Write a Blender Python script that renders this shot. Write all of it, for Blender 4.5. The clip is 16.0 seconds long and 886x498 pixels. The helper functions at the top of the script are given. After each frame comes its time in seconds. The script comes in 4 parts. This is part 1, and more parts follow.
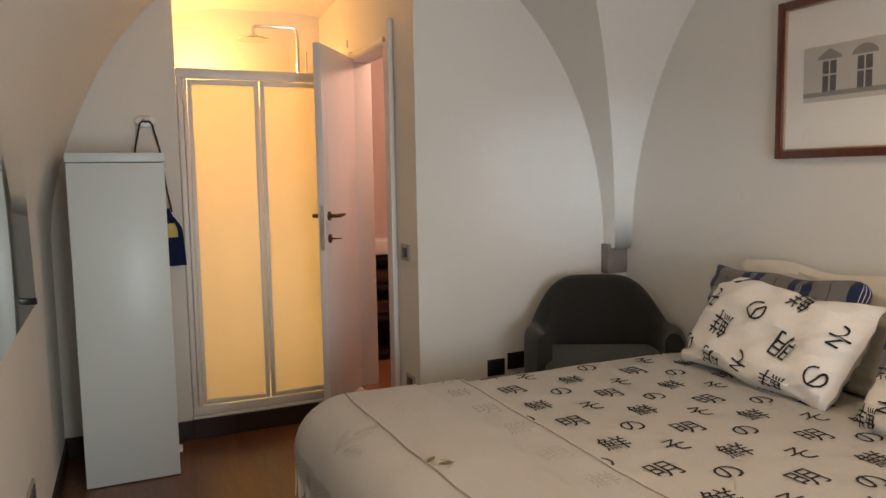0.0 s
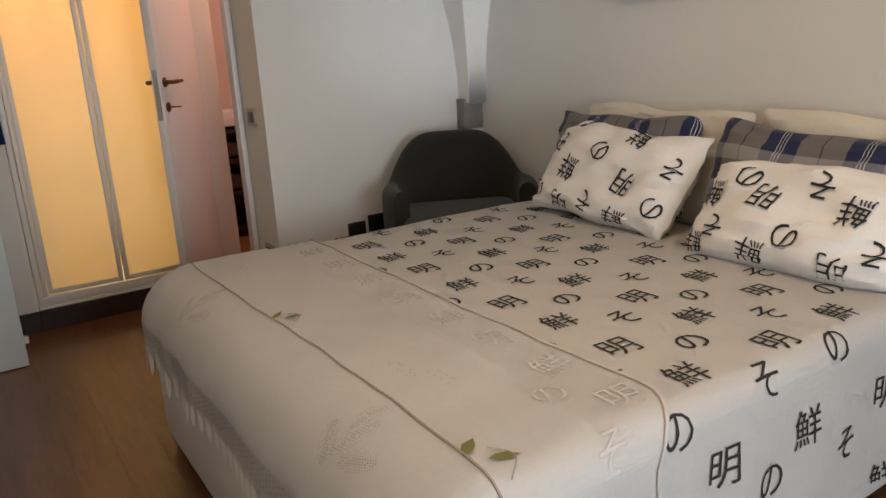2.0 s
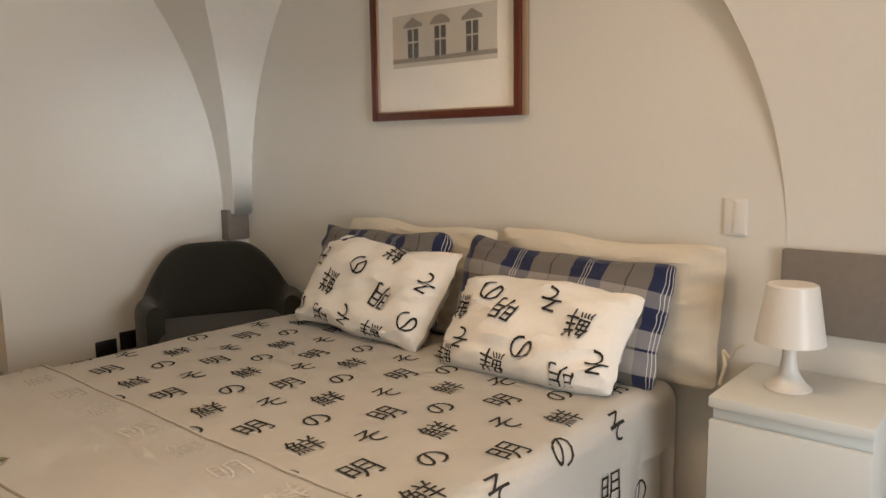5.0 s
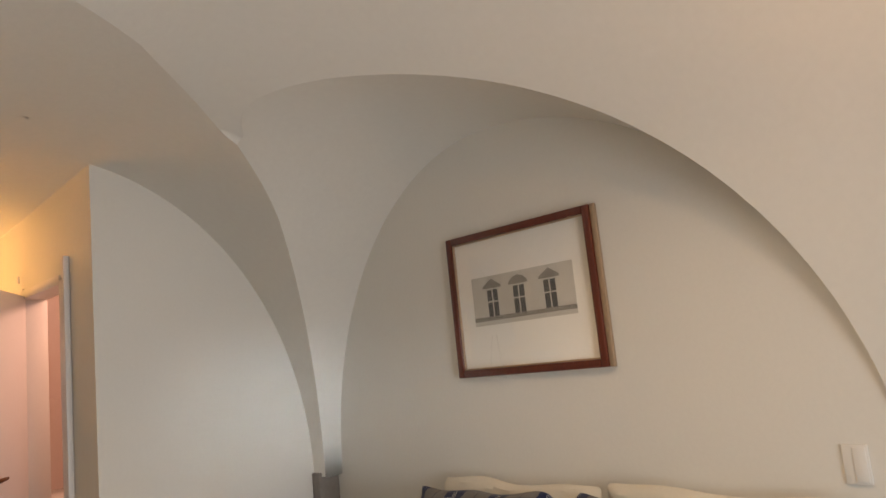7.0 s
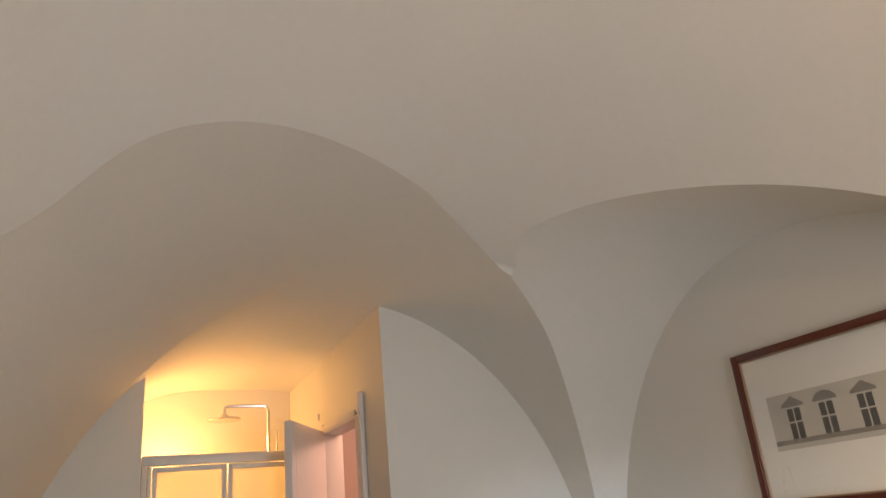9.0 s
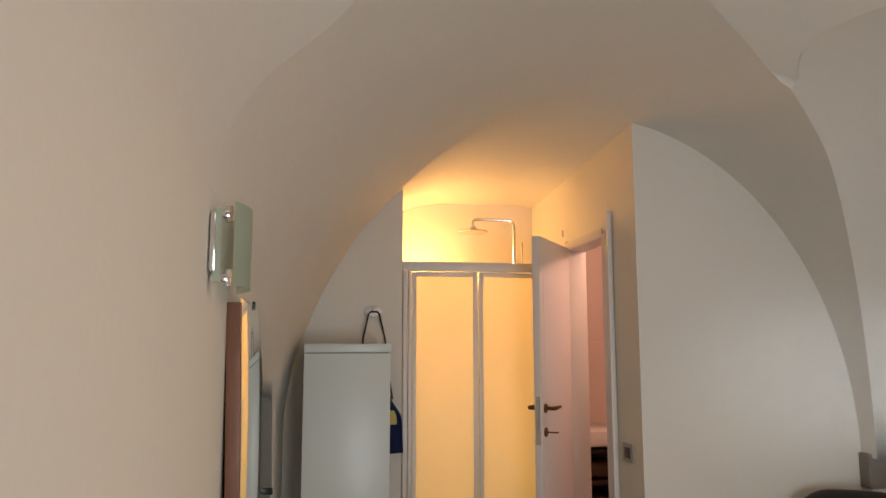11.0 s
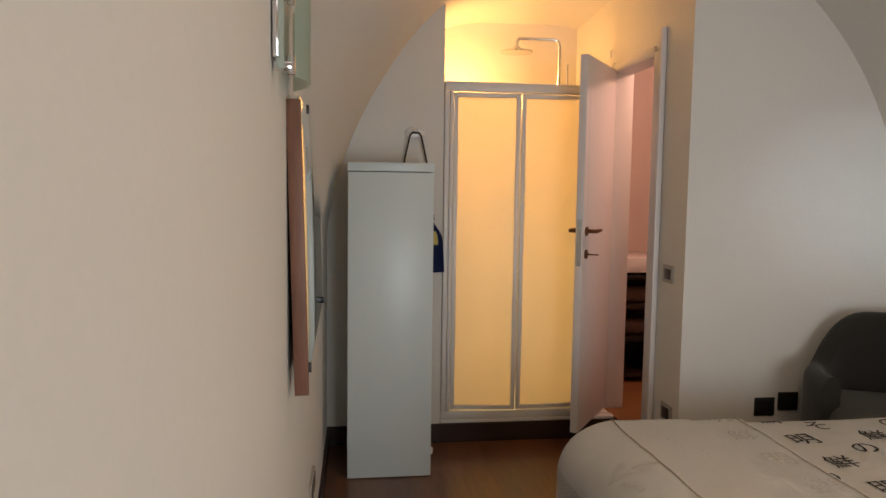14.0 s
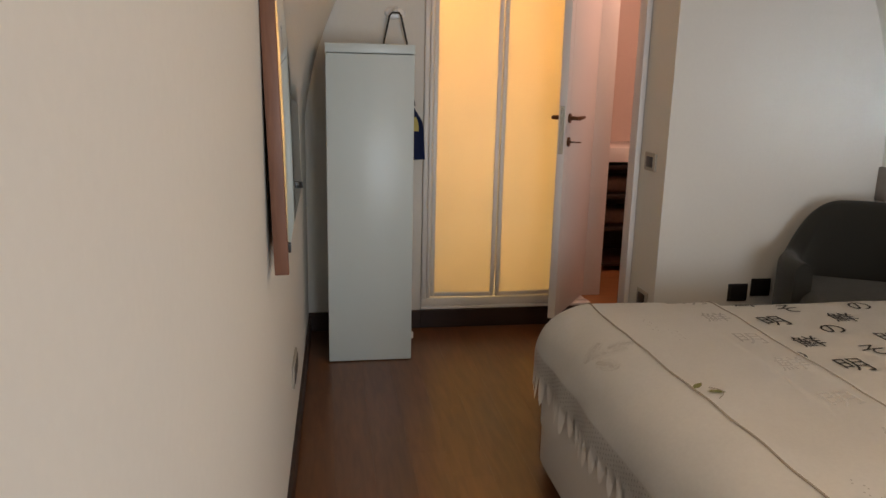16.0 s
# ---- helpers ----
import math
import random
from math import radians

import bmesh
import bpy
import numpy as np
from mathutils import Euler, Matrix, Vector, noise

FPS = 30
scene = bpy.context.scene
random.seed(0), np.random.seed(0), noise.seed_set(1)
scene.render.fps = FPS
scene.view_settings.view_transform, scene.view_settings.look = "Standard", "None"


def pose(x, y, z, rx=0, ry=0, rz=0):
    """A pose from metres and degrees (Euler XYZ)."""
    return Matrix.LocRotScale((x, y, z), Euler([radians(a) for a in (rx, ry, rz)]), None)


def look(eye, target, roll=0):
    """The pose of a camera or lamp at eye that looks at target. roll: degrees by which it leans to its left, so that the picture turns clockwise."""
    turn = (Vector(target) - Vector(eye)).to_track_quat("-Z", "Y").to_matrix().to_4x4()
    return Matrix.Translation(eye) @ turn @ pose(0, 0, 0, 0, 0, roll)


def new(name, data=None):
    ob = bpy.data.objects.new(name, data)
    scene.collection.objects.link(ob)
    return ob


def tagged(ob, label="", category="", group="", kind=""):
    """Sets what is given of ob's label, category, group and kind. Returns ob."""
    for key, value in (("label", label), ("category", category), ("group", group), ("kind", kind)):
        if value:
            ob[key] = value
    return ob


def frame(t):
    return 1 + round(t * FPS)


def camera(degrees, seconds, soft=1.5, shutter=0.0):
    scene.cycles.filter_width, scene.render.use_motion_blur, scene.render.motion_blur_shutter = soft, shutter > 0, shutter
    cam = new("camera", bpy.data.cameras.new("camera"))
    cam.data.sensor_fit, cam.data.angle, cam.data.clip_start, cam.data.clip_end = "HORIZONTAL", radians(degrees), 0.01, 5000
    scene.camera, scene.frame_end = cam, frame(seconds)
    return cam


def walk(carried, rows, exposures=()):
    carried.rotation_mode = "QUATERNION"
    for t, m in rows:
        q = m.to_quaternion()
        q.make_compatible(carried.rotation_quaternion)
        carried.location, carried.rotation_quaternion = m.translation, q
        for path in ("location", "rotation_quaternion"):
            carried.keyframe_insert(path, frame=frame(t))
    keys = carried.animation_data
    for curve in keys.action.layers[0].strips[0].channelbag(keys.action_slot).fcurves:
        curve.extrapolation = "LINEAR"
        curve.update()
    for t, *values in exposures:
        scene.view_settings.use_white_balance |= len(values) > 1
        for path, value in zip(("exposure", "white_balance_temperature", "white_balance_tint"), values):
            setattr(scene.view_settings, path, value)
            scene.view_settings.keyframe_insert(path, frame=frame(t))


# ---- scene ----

cam = camera(62.1, 16.0)
PATH = [
    (0, (0.453, 0.199, 1.4), (1.265, 2.017, 1.203), -1.0),
    (0.5, (0.493, 0.184, 1.374), (1.411, 1.947, 1.15), -1.6),
    (1, (0.525, 0.188, 1.351), (1.498, 1.905, 1.026), -2.2),
    (1.5, (0.554, 0.189, 1.322), (1.571, 1.854, 0.879), -2.8),
    (2, (0.571, 0.185, 1.298), (1.625, 1.799, 0.767), -3.2),
    (2.5, (0.593, 0.172, 1.296), (1.693, 1.730, 0.692), -3.4),
    (3, (0.611, 0.153, 1.297), (1.789, 1.637, 0.659), -3.3),
    (5.5, (0.671, 0.104, 1.376), (2.208, 1.375, 1.227), -1.9),
    (6, (0.661, 0.101, 1.43), (2.178, 1.405, 1.418), -3.0),
    (6.5, (0.611, 0.119, 1.493), (2.105, 1.442, 1.619), -4.4),
    (7, (0.561, 0.131, 1.532), (1.982, 1.507, 1.831), -5.9),
    (7.5, (0.57, 0.126, 1.526), (1.864, 1.57, 2.019), -7.0),
    (8, (0.52, 0.143, 1.533), (1.695, 1.634, 2.162), -7.5),
    (8.5, (0.477, 0.171, 1.508), (1.493, 1.741, 2.217), -6.6),
    (9, (0.434, 0.197, 1.496), (1.312, 1.847, 2.207), -5.7),
    (9.5, (0.414, 0.224, 1.537), (1.124, 1.985, 2.165), -5.0),
    (10, (0.4, 0.25, 1.542), (0.908, 2.115, 2.056), -3.1),
    (12.5, (0.262, 0.327, 1.446), (0.525, 2.31, 1.403), 0.9),
    (13, (0.255, 0.344, 1.438), (0.5, 2.326, 1.336), 0.7),
    (13.5, (0.261, 0.341, 1.433), (0.512, 2.321, 1.297), 0.7),
    (14, (0.261, 0.34, 1.424), (0.524, 2.316, 1.253), 0.8),
    (14.5, (0.264, 0.34, 1.417), (0.535, 2.309, 1.196), 0.7),
    (15, (0.267, 0.341, 1.411), (0.545, 2.3, 1.119), 0.6),
    (15.5, (0.264, 0.349, 1.398), (0.558, 2.29, 1.016), 0.9),
    (16, (0.263, 0.359, 1.386), (0.577, 2.282, 0.933), 1.3),
]
EXPOSURES = [(0.0, -0.05, 6700, 10), (1.5, -0.1, 6500, 10), (3.0, -0.08, 6350, 10), (5.5, 0.03, 7300, 11), (8.0, -0.12, 6900, 11), (10.0, -0.15, 7000, 11), (13.0, -0.22, 6850, 11), (16.0, -0.1, 6600, 10)]
walk(cam, [(t, look(eye, target, roll)) for t, eye, target, roll in PATH], EXPOSURES)

# ---- world and lights ----
world = bpy.data.worlds.new("world")
scene.world = world
world.use_nodes = True
wn = world.node_tree
sky = wn.nodes.new("ShaderNodeTexSky")
sky.sky_type, sky.sun_disc = "NISHITA", False
sky.sun_elevation, sky.sun_rotation = radians(35), radians(160)
wn.links.new(sky.outputs[0], wn.nodes["Background"].inputs[0])
wn.nodes["Background"].inputs[1].default_value = 0.1


def lamp_area(name, m, sx, sy, watts, colour, spread=180):
    d = bpy.data.lights.new(name, "AREA")
    d.shape, d.size, d.size_y, d.energy, d.color = "RECTANGLE", sx, sy, watts, colour
    d.spread = radians(spread)
    ob = new(name, d)
    ob.matrix_world = m
    return ob


def lamp_point(name, at, watts, colour, radius=0.04):
    d = bpy.data.lights.new(name, "POINT")
    d.energy, d.color, d.shadow_soft_size = watts, colour, radius
    ob = new(name, d)
    ob.location = at
    return ob


WINDOW = (0.8, 2.2, 0.25, 1.75)  # x0, x1, z0, z1 in the wall behind
lamp_area("window_daylight", look((1.5, -1.42, 1.0), (1.1, 3.5, 1.4)), 1.3, 1.4, 29, (0.80, 0.89, 1.0), 130)
# extra narrow beam, added to make the soft cool band on wall_north
lamp_area("window_low_sky", look((1.3, -1.40, 1.25), (2.8, 3.5, 1.37)), 1.1, 0.15, 0.65, (0.66, 0.82, 1.0), 12)
# added downward fill over the bed; no fitting is known there
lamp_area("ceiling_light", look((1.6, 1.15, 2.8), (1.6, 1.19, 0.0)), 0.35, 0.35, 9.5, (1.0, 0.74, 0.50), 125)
# added warm fill that brightens the vault, not a real lamp
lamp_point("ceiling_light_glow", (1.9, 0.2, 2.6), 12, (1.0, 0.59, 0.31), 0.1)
lamp_point("shower_light", (1.0, 4.95, 2.03), 15, (1.0, 0.49, 0.16), 0.05)
# added fill behind the panes so they glow evenly; no such strip known
lamp_area("shower_strip_light", look((1.2, 5.17, 0.95), (1.2, 4.3, 0.95)), 0.5, 1.4, 4.6, (1.0, 0.70, 0.31), 180)
lamp_point("bathroom_light", (2.45, 4.0, 2.3), 19, (1.0, 0.56, 0.43), 0.06)

# ---- materials ----


def material(name, colour, rough=0.6, metal=0.0, grain=0.06, scale=25.0, blotch=0.05, bump=0.1, big=1.6, sheen=0.0, coat=0.0):
    m = bpy.data.materials.new(name)
    m.use_nodes = True
    nt = m.node_tree
    b = nt.nodes["Principled BSDF"]
    tc = nt.nodes.new("ShaderNodeTexCoord")
    n1, n2 = nt.nodes.new("ShaderNodeTexNoise"), nt.nodes.new("ShaderNodeTexNoise")
    n1.inputs["Scale"].default_value, n2.inputs["Scale"].default_value = scale, big
    n1.inputs["Detail"].default_value, n2.inputs["Detail"].default_value = 5, 3
    for n in (n1, n2):
        nt.links.new(tc.outputs["Object"], n.inputs["Vector"])
    add = nt.nodes.new("ShaderNodeMath")
    add.operation = "MULTIPLY_ADD"
    add.inputs[1].default_value = grain * 2
    nt.links.new(n1.outputs["Fac"], add.inputs[0])
    mul = nt.nodes.new("ShaderNodeMath")
    mul.operation = "MULTIPLY"
    mul.inputs[1].default_value = blotch * 2
    nt.links.new(n2.outputs["Fac"], mul.inputs[0])
    nt.links.new(mul.outputs[0], add.inputs[2])
    off = nt.nodes.new("ShaderNodeMath")
    off.operation = "ADD"
    off.inputs[1].default_value = 1.0 - grain - blotch
    nt.links.new(add.outputs[0], off.inputs[0])
    hsv = nt.nodes.new("ShaderNodeHueSaturation")
    hsv.inputs["Color"].default_value = (*colour, 1)
    nt.links.new(off.outputs[0], hsv.inputs["Value"])
    nt.links.new(hsv.outputs[0], b.inputs["Base Color"])
    b.inputs["Roughness"].default_value, b.inputs["Metallic"].default_value = rough, metal
    b.inputs["Sheen Weight"].default_value = sheen
    b.inputs["Coat Weight"].default_value = coat
    if bump:
        bp = nt.nodes.new("ShaderNodeBump")
        bp.inputs["Strength"].default_value, bp.inputs["Distance"].default_value = bump, 0.004
        nt.links.new(n1.outputs["Fac"], bp.inputs["Height"])
        nt.links.new(bp.outputs[0], b.inputs["Normal"])
    return m


def weave(name, colour, scale=260.0, bump=0.25, blotch=0.06):
    """Woven cloth: crossed threads in relief, with broad soft variation."""
    m = material(name, colour, rough=0.9, grain=0.05, scale=90, blotch=blotch, bump=0, big=4.0, sheen=0.15)
    nt = m.node_tree
    b = nt.nodes["Principled BSDF"]
    tc = nt.nodes.new("ShaderNodeTexCoord")
    heights = []
    for axis in ("X", "Y"):
        w = nt.nodes.new("ShaderNodeTexWave")
        w.bands_direction = axis
        w.inputs["Scale"].default_value = scale
        w.inputs["Distortion"].default_value = 1.5
        nt.links.new(tc.outputs["Object"], w.inputs["Vector"])
        heights.append(w.outputs["Fac"])
    mx = nt.nodes.new("ShaderNodeMath")
    mx.operation = "MAXIMUM"
    nt.links.new(heights[0], mx.inputs[0])
    nt.links.new(heights[1], mx.inputs[1])
    bp = nt.nodes.new("ShaderNodeBump")
    bp.inputs["Strength"].default_value, bp.inputs["Distance"].default_value = bump, 0.001
    nt.links.new(mx.outputs[0], bp.inputs["Height"])
    nt.links.new(bp.outputs[0], b.inputs["Normal"])
    return m


def wood(name, dark, light, rough=0.35, along="Y", scale=3.0, coat=0.0, bump=0.08):
    m = bpy.data.materials.new(name)
    m.use_nodes = True
    nt = m.node_tree
    b = nt.nodes["Principled BSDF"]
    tc, mp = nt.nodes.new("ShaderNodeTexCoord"), nt.nodes.new("ShaderNodeMapping")
    info = nt.nodes.new("ShaderNodeObjectInfo")
    stretch = {"X": (0.12, 1, 1), "Y": (1, 0.12, 1), "Z": (1, 1, 0.12)}[along]
    mp.inputs["Scale"].default_value = stretch
    shift = nt.nodes.new("ShaderNodeMath")
    shift.operation = "MULTIPLY"
    shift.inputs[1].default_value = 37.0
    nt.links.new(info.outputs["Random"], shift.inputs[0])
    comb = nt.nodes.new("ShaderNodeCombineXYZ")
    for k in range(3):
        nt.links.new(shift.outputs[0], comb.inputs[k])
    nt.links.new(comb.outputs[0], mp.inputs["Location"])
    nt.links.new(tc.outputs["Object"], mp.inputs["Vector"])
    n1, n2 = nt.nodes.new("ShaderNodeTexNoise"), nt.nodes.new("ShaderNodeTexNoise")
    n1.inputs["Scale"].default_value, n1.inputs["Detail"].default_value = scale * 14, 6
    n2.inputs["Scale"].default_value = scale * 1.5
    n1.inputs["Distortion"].default_value = 0.6
    for n in (n1, n2):
        nt.links.new(mp.outputs[0], n.inputs["Vector"])
    mix = nt.nodes.new("ShaderNodeMath")
    mix.operation = "MULTIPLY_ADD"
    mix.inputs[1].default_value = 0.65
    nt.links.new(n1.outputs["Fac"], mix.inputs[0])
    half = nt.nodes.new("ShaderNodeMath")
    half.operation = "MULTIPLY"
    half.inputs[1].default_value = 0.35
    nt.links.new(n2.outputs["Fac"], half.inputs[0])
    nt.links.new(half.outputs[0], mix.inputs[2])
    vary = nt.nodes.new("ShaderNodeMath")
    vary.operation = "MULTIPLY_ADD"
    vary.inputs[1].default_value = 0.08
    nt.links.new(info.outputs["Random"], vary.inputs[0])
    nt.links.new(mix.outputs[0], vary.inputs[2])
    ramp = nt.nodes.new("ShaderNodeValToRGB")
    ramp.color_ramp.elements[0].position, ramp.color_ramp.elements[1].position = 0.32, 0.85
    ramp.color_ramp.elements[0].color, ramp.color_ramp.elements[1].color = (*dark, 1), (*light, 1)
    nt.links.new(vary.outputs[0], ramp.inputs[0])
    nt.links.new(ramp.outputs[0], b.inputs["Base Color"])
    b.inputs["Roughness"].default_value = rough
    b.inputs["Coat Weight"].default_value = coat
    bp = nt.nodes.new("ShaderNodeBump")
    bp.inputs["Strength"].default_value, bp.inputs["Distance"].default_value = bump, 0.002
    nt.links.new(n1.outputs["Fac"], bp.inputs["Height"])
    nt.links.new(bp.outputs[0], b.inputs["Normal"])
    return m


def frosted(name, colour):
    """Milky plastic that lets light through."""
    m = bpy.data.materials.new(name)
    m.use_nodes = True
    nt = m.node_tree
    nt.nodes.remove(nt.nodes["Principled BSDF"])
    out = nt.nodes["Material Output"]
    tr, gl, mx = nt.nodes.new("ShaderNodeBsdfTranslucent"), nt.nodes.new("ShaderNodeBsdfPrincipled"), nt.nodes.new("ShaderNodeMixShader")
    tc, n = nt.nodes.new("ShaderNodeTexCoord"), nt.nodes.new("ShaderNodeTexNoise")
    n.inputs["Scale"].default_value, n.inputs["Detail"].default_value = 3.0, 4
    nt.links.new(tc.outputs["Object"], n.inputs["Vector"])
    hsv = nt.nodes.new("ShaderNodeHueSaturation")
    hsv.inputs["Color"].default_value = (*colour, 1)
    ml = nt.nodes.new("ShaderNodeMath")
    ml.operation = "MULTIPLY_ADD"
    ml.inputs[1].default_value, ml.inputs[2].default_value = 0.12, 0.94
    nt.links.new(n.outputs["Fac"], ml.inputs[0])
    nt.links.new(ml.outputs[0], hsv.inputs["Value"])
    nt.links.new(hsv.outputs[0], tr.inputs[0])
    gl.inputs["Base Color"].default_value = (*colour, 1)
    gl.inputs["Roughness"].default_value = 0.35
    mx.inputs[0].default_value = 0.25
    nt.links.new(tr.outputs[0], mx.inputs[1])
    nt.links.new(gl.outputs[0], mx.inputs[2])
    nt.links.new(mx.outputs[0], out.inputs[0])
    return m


def glass(name, tint=(0.9, 1.0, 0.95), rough=0.0):
    m = bpy.data.materials.new(name)
    m.use_nodes = True
    b = m.node_tree.nodes["Principled BSDF"]
    b.inputs["Base Color"].default_value = (*tint, 1)
    b.inputs["Roughness"].default_value = rough
    b.inputs["Transmission Weight"].default_value = 1.0
    b.inputs["IOR"].default_value = 1.45
    return m


def plaid(name):
    """Checked cotton: navy, grey and white bands both ways, with thin white pinstripes."""
    m = weave(name, (0.3, 0.3, 0.3))
    nt = m.node_tree
    b = nt.nodes["Principled BSDF"]
    uv = nt.nodes.new("ShaderNodeUVMap")
    sep = nt.nodes.new("ShaderNodeSeparateXYZ")
    nt.links.new(uv.outputs[0], sep.inputs[0])
    navy, grey, white, dark = (0.008, 0.015, 0.058), (0.15, 0.135, 0.125), (0.62, 0.6, 0.56), (0.05, 0.045, 0.045)

    def ramp(axis, repeat, shift):
        mu, fr = nt.nodes.new("ShaderNodeMath"), nt.nodes.new("ShaderNodeMath")
        mu.operation, fr.operation = "MULTIPLY_ADD", "FRACT"
        mu.inputs[1].default_value, mu.inputs[2].default_value = repeat, shift
        nt.links.new(sep.outputs[axis], mu.inputs[0])
        nt.links.new(mu.outputs[0], fr.inputs[0])
        r = nt.nodes.new("ShaderNodeValToRGB")
        r.color_ramp.interpolation = "CONSTANT"
        stops = [(0.0, navy), (0.15, white), (0.158, navy), (0.19, white), (0.198, navy), (0.23, white), (0.238, navy),
                 (0.42, grey), (0.69, dark), (0.71, grey), (0.98, navy)]
        els = r.color_ramp.elements
        els[0].position, els[0].color = stops[0][0], (*stops[0][1], 1)
        els[1].position, els[1].color = stops[-1][0], (*stops[-1][1], 1)
        for at, c in stops[1:-1]:
            e = els.new(at)
            e.color = (*c, 1)
        nt.links.new(fr.outputs[0], r.inputs[0])
        return r.outputs[0]

    band = nt.nodes.new("ShaderNodeValToRGB")
    band.color_ramp.interpolation = "CONSTANT"
    els = band.color_ramp.elements
    els[0].position, els[0].color = 0.0, (0.0, 0.0, 0.0, 1)
    els[1].position, els[1].color = 0.74, (0.0, 0.0, 0.0, 1)
    for at, c in ((0.12, 0.6), (0.3, 0.0), (0.32, 0.6), (0.45, 0.0), (0.62, 0.45)):
        e = els.new(at)
        e.color = (c, c, c, 1)
    nt.links.new(sep.outputs[1], band.inputs[0])
    mix = nt.nodes.new("ShaderNodeMix")
    mix.data_type = "RGBA"
    nt.links.new(band.outputs[0], mix.inputs[0])
    nt.links.new(ramp(0, 3.1, 0.15), mix.inputs[6])
    pale = nt.nodes.new("ShaderNodeMix")
    pale.data_type, pale.blend_type = "RGBA", "SCREEN"
    pale.inputs[0].default_value = 0.55
    nt.links.new(ramp(0, 3.1, 0.15), pale.inputs[6])
    pale.inputs[7].default_value = (*white, 1)
    nt.links.new(pale.outputs[2], mix.inputs[7])
    nt.links.new(mix.outputs[2], b.inputs["Base Color"])
    return m


PLASTER = material("plaster", (0.73, 0.712, 0.66), rough=0.75, grain=0.025, scale=60, blotch=0.035, bump=0.12, big=0.9)
VAULT = material("vault_plaster", (0.745, 0.727, 0.675), rough=0.8, grain=0.03, scale=35, blotch=0.05, bump=0.18, big=1.1)
STONE = material("grey_stone", (0.23, 0.205, 0.185), rough=0.75, grain=0.12, scale=45, blotch=0.12, bump=0.4, big=6)
FLOORWOOD = wood("parquet", (0.088, 0.034, 0.0125), (0.19, 0.078, 0.028), rough=0.3, along="Y", scale=3.0, coat=0.15, bump=0.01)
DARKWOOD = wood("dark_baseboard", (0.016, 0.006, 0.003), (0.04, 0.014, 0.007), rough=0.5, along="X")
FRAMEWOOD = wood("mahogany", (0.07, 0.012, 0.006), (0.16, 0.032, 0.014), rough=0.3, along="Z", coat=0.3)
BROWNWOOD = wood("brown_board", (0.12, 0.05, 0.028), (0.24, 0.11, 0.065), rough=0.5, along="Z")
VANITYWOOD = wood("wenge", (0.012, 0.006, 0.004), (0.04, 0.02, 0.012), rough=0.4, along="X")
WHITELACQ = material("white_lacquer", (0.72, 0.75, 0.73), rough=0.3, grain=0.01, scale=80, blotch=0.02, bump=0.03)
CABLACQ = material("cabinet_lacquer", (0.60, 0.67, 0.66), rough=0.33, grain=0.01, scale=80, blotch=0.02, bump=0.03)
DOORPAINT = material("door_paint", (0.72, 0.69, 0.66), rough=0.45, grain=0.02, scale=50, blotch=0.04, bump=0.06)
ALUMINIUM = material("white_aluminium", (0.74, 0.73, 0.70), rough=0.35, grain=0.02, scale=40, blotch=0.03, bump=0.02)
CHROME = material("chrome", (0.75, 0.75, 0.76), rough=0.15, metal=1.0, grain=0.02, bump=0.0)
BRONZE = material("bronze", (0.16, 0.075, 0.035), rough=0.35, metal=0.8, grain=0.1, bump=0.05)
FROST = frosted("frosted_panel", (0.93, 0.88, 0.76))
GREENGLASS = frosted("green_frosted_glass", (0.72, 0.80, 0.74))
CLEAR = glass("clear_glass", (1, 1, 1))
MIRROR = material("mirror_silver", (0.86, 0.92, 0.90), rough=0.02, metal=1.0, grain=0.0, blotch=0.0, bump=0)
SHEET = weave("printed_sheet", (0.86, 0.835, 0.785))
THROW = weave("throw_cotton", (0.88, 0.86, 0.82), scale=180)
LACE = weave("lace", (0.80, 0.77, 0.725), scale=320, bump=0.5)
INK = material("black_ink", (0.022, 0.019, 0.017), rough=0.85, grain=0.15, scale=200, blotch=0.1, bump=0)
FAINTINK = material("faint_ink", (0.58, 0.56, 0.53), rough=0.9, grain=0.06, scale=120, blotch=0.08, bump=0)
EYELET = material("eyelet_shadow", (0.60, 0.57, 0.53), rough=0.9, grain=0.1, bump=0)
CORD = material("brown_cord", (0.40, 0.345, 0.285), rough=0.9, grain=0.15, scale=300, bump=0.3)
LEAF = material("green_embroidery", (0.17, 0.17, 0.055), rough=0.8, grain=0.2, scale=200, bump=0.3)
PLAID = plaid("plaid_cotton")
CREAM = weave("cream_cotton", (0.70, 0.645, 0.54))
FAUX = material("white_leatherette", (0.70, 0.675, 0.63), rough=0.5, grain=0.03, scale=150, blotch=0.04, bump=0.2)
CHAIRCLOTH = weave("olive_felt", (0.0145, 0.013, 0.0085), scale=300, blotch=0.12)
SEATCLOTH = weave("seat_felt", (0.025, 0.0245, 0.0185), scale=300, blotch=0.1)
RUGCLOTH = weave("rug_pile", (0.62, 0.57, 0.49), scale=120, bump=0.6, blotch=0.18)
PLASTICBLACK = material("black_plastic", (0.014, 0.013, 0.013), rough=0.35, grain=0.05, bump=0)
PLASTICWHITE = material("white_plastic", (0.76, 0.74, 0.70), rough=0.35, grain=0.01, bump=0)
PLATE = material("beige_plate", (0.36, 0.33, 0.28), rough=0.4, grain=0.04, bump=0)
PAPER = material("mount_paper", (0.74, 0.71, 0.64), rough=0.85, grain=0.02, scale=60, blotch=0.04, bump=0.05)
PRINT = material("print_paper", (0.50, 0.47, 0.405), rough=0.85, grain=0.1, scale=30, blotch=0.1, bump=0, big=5)
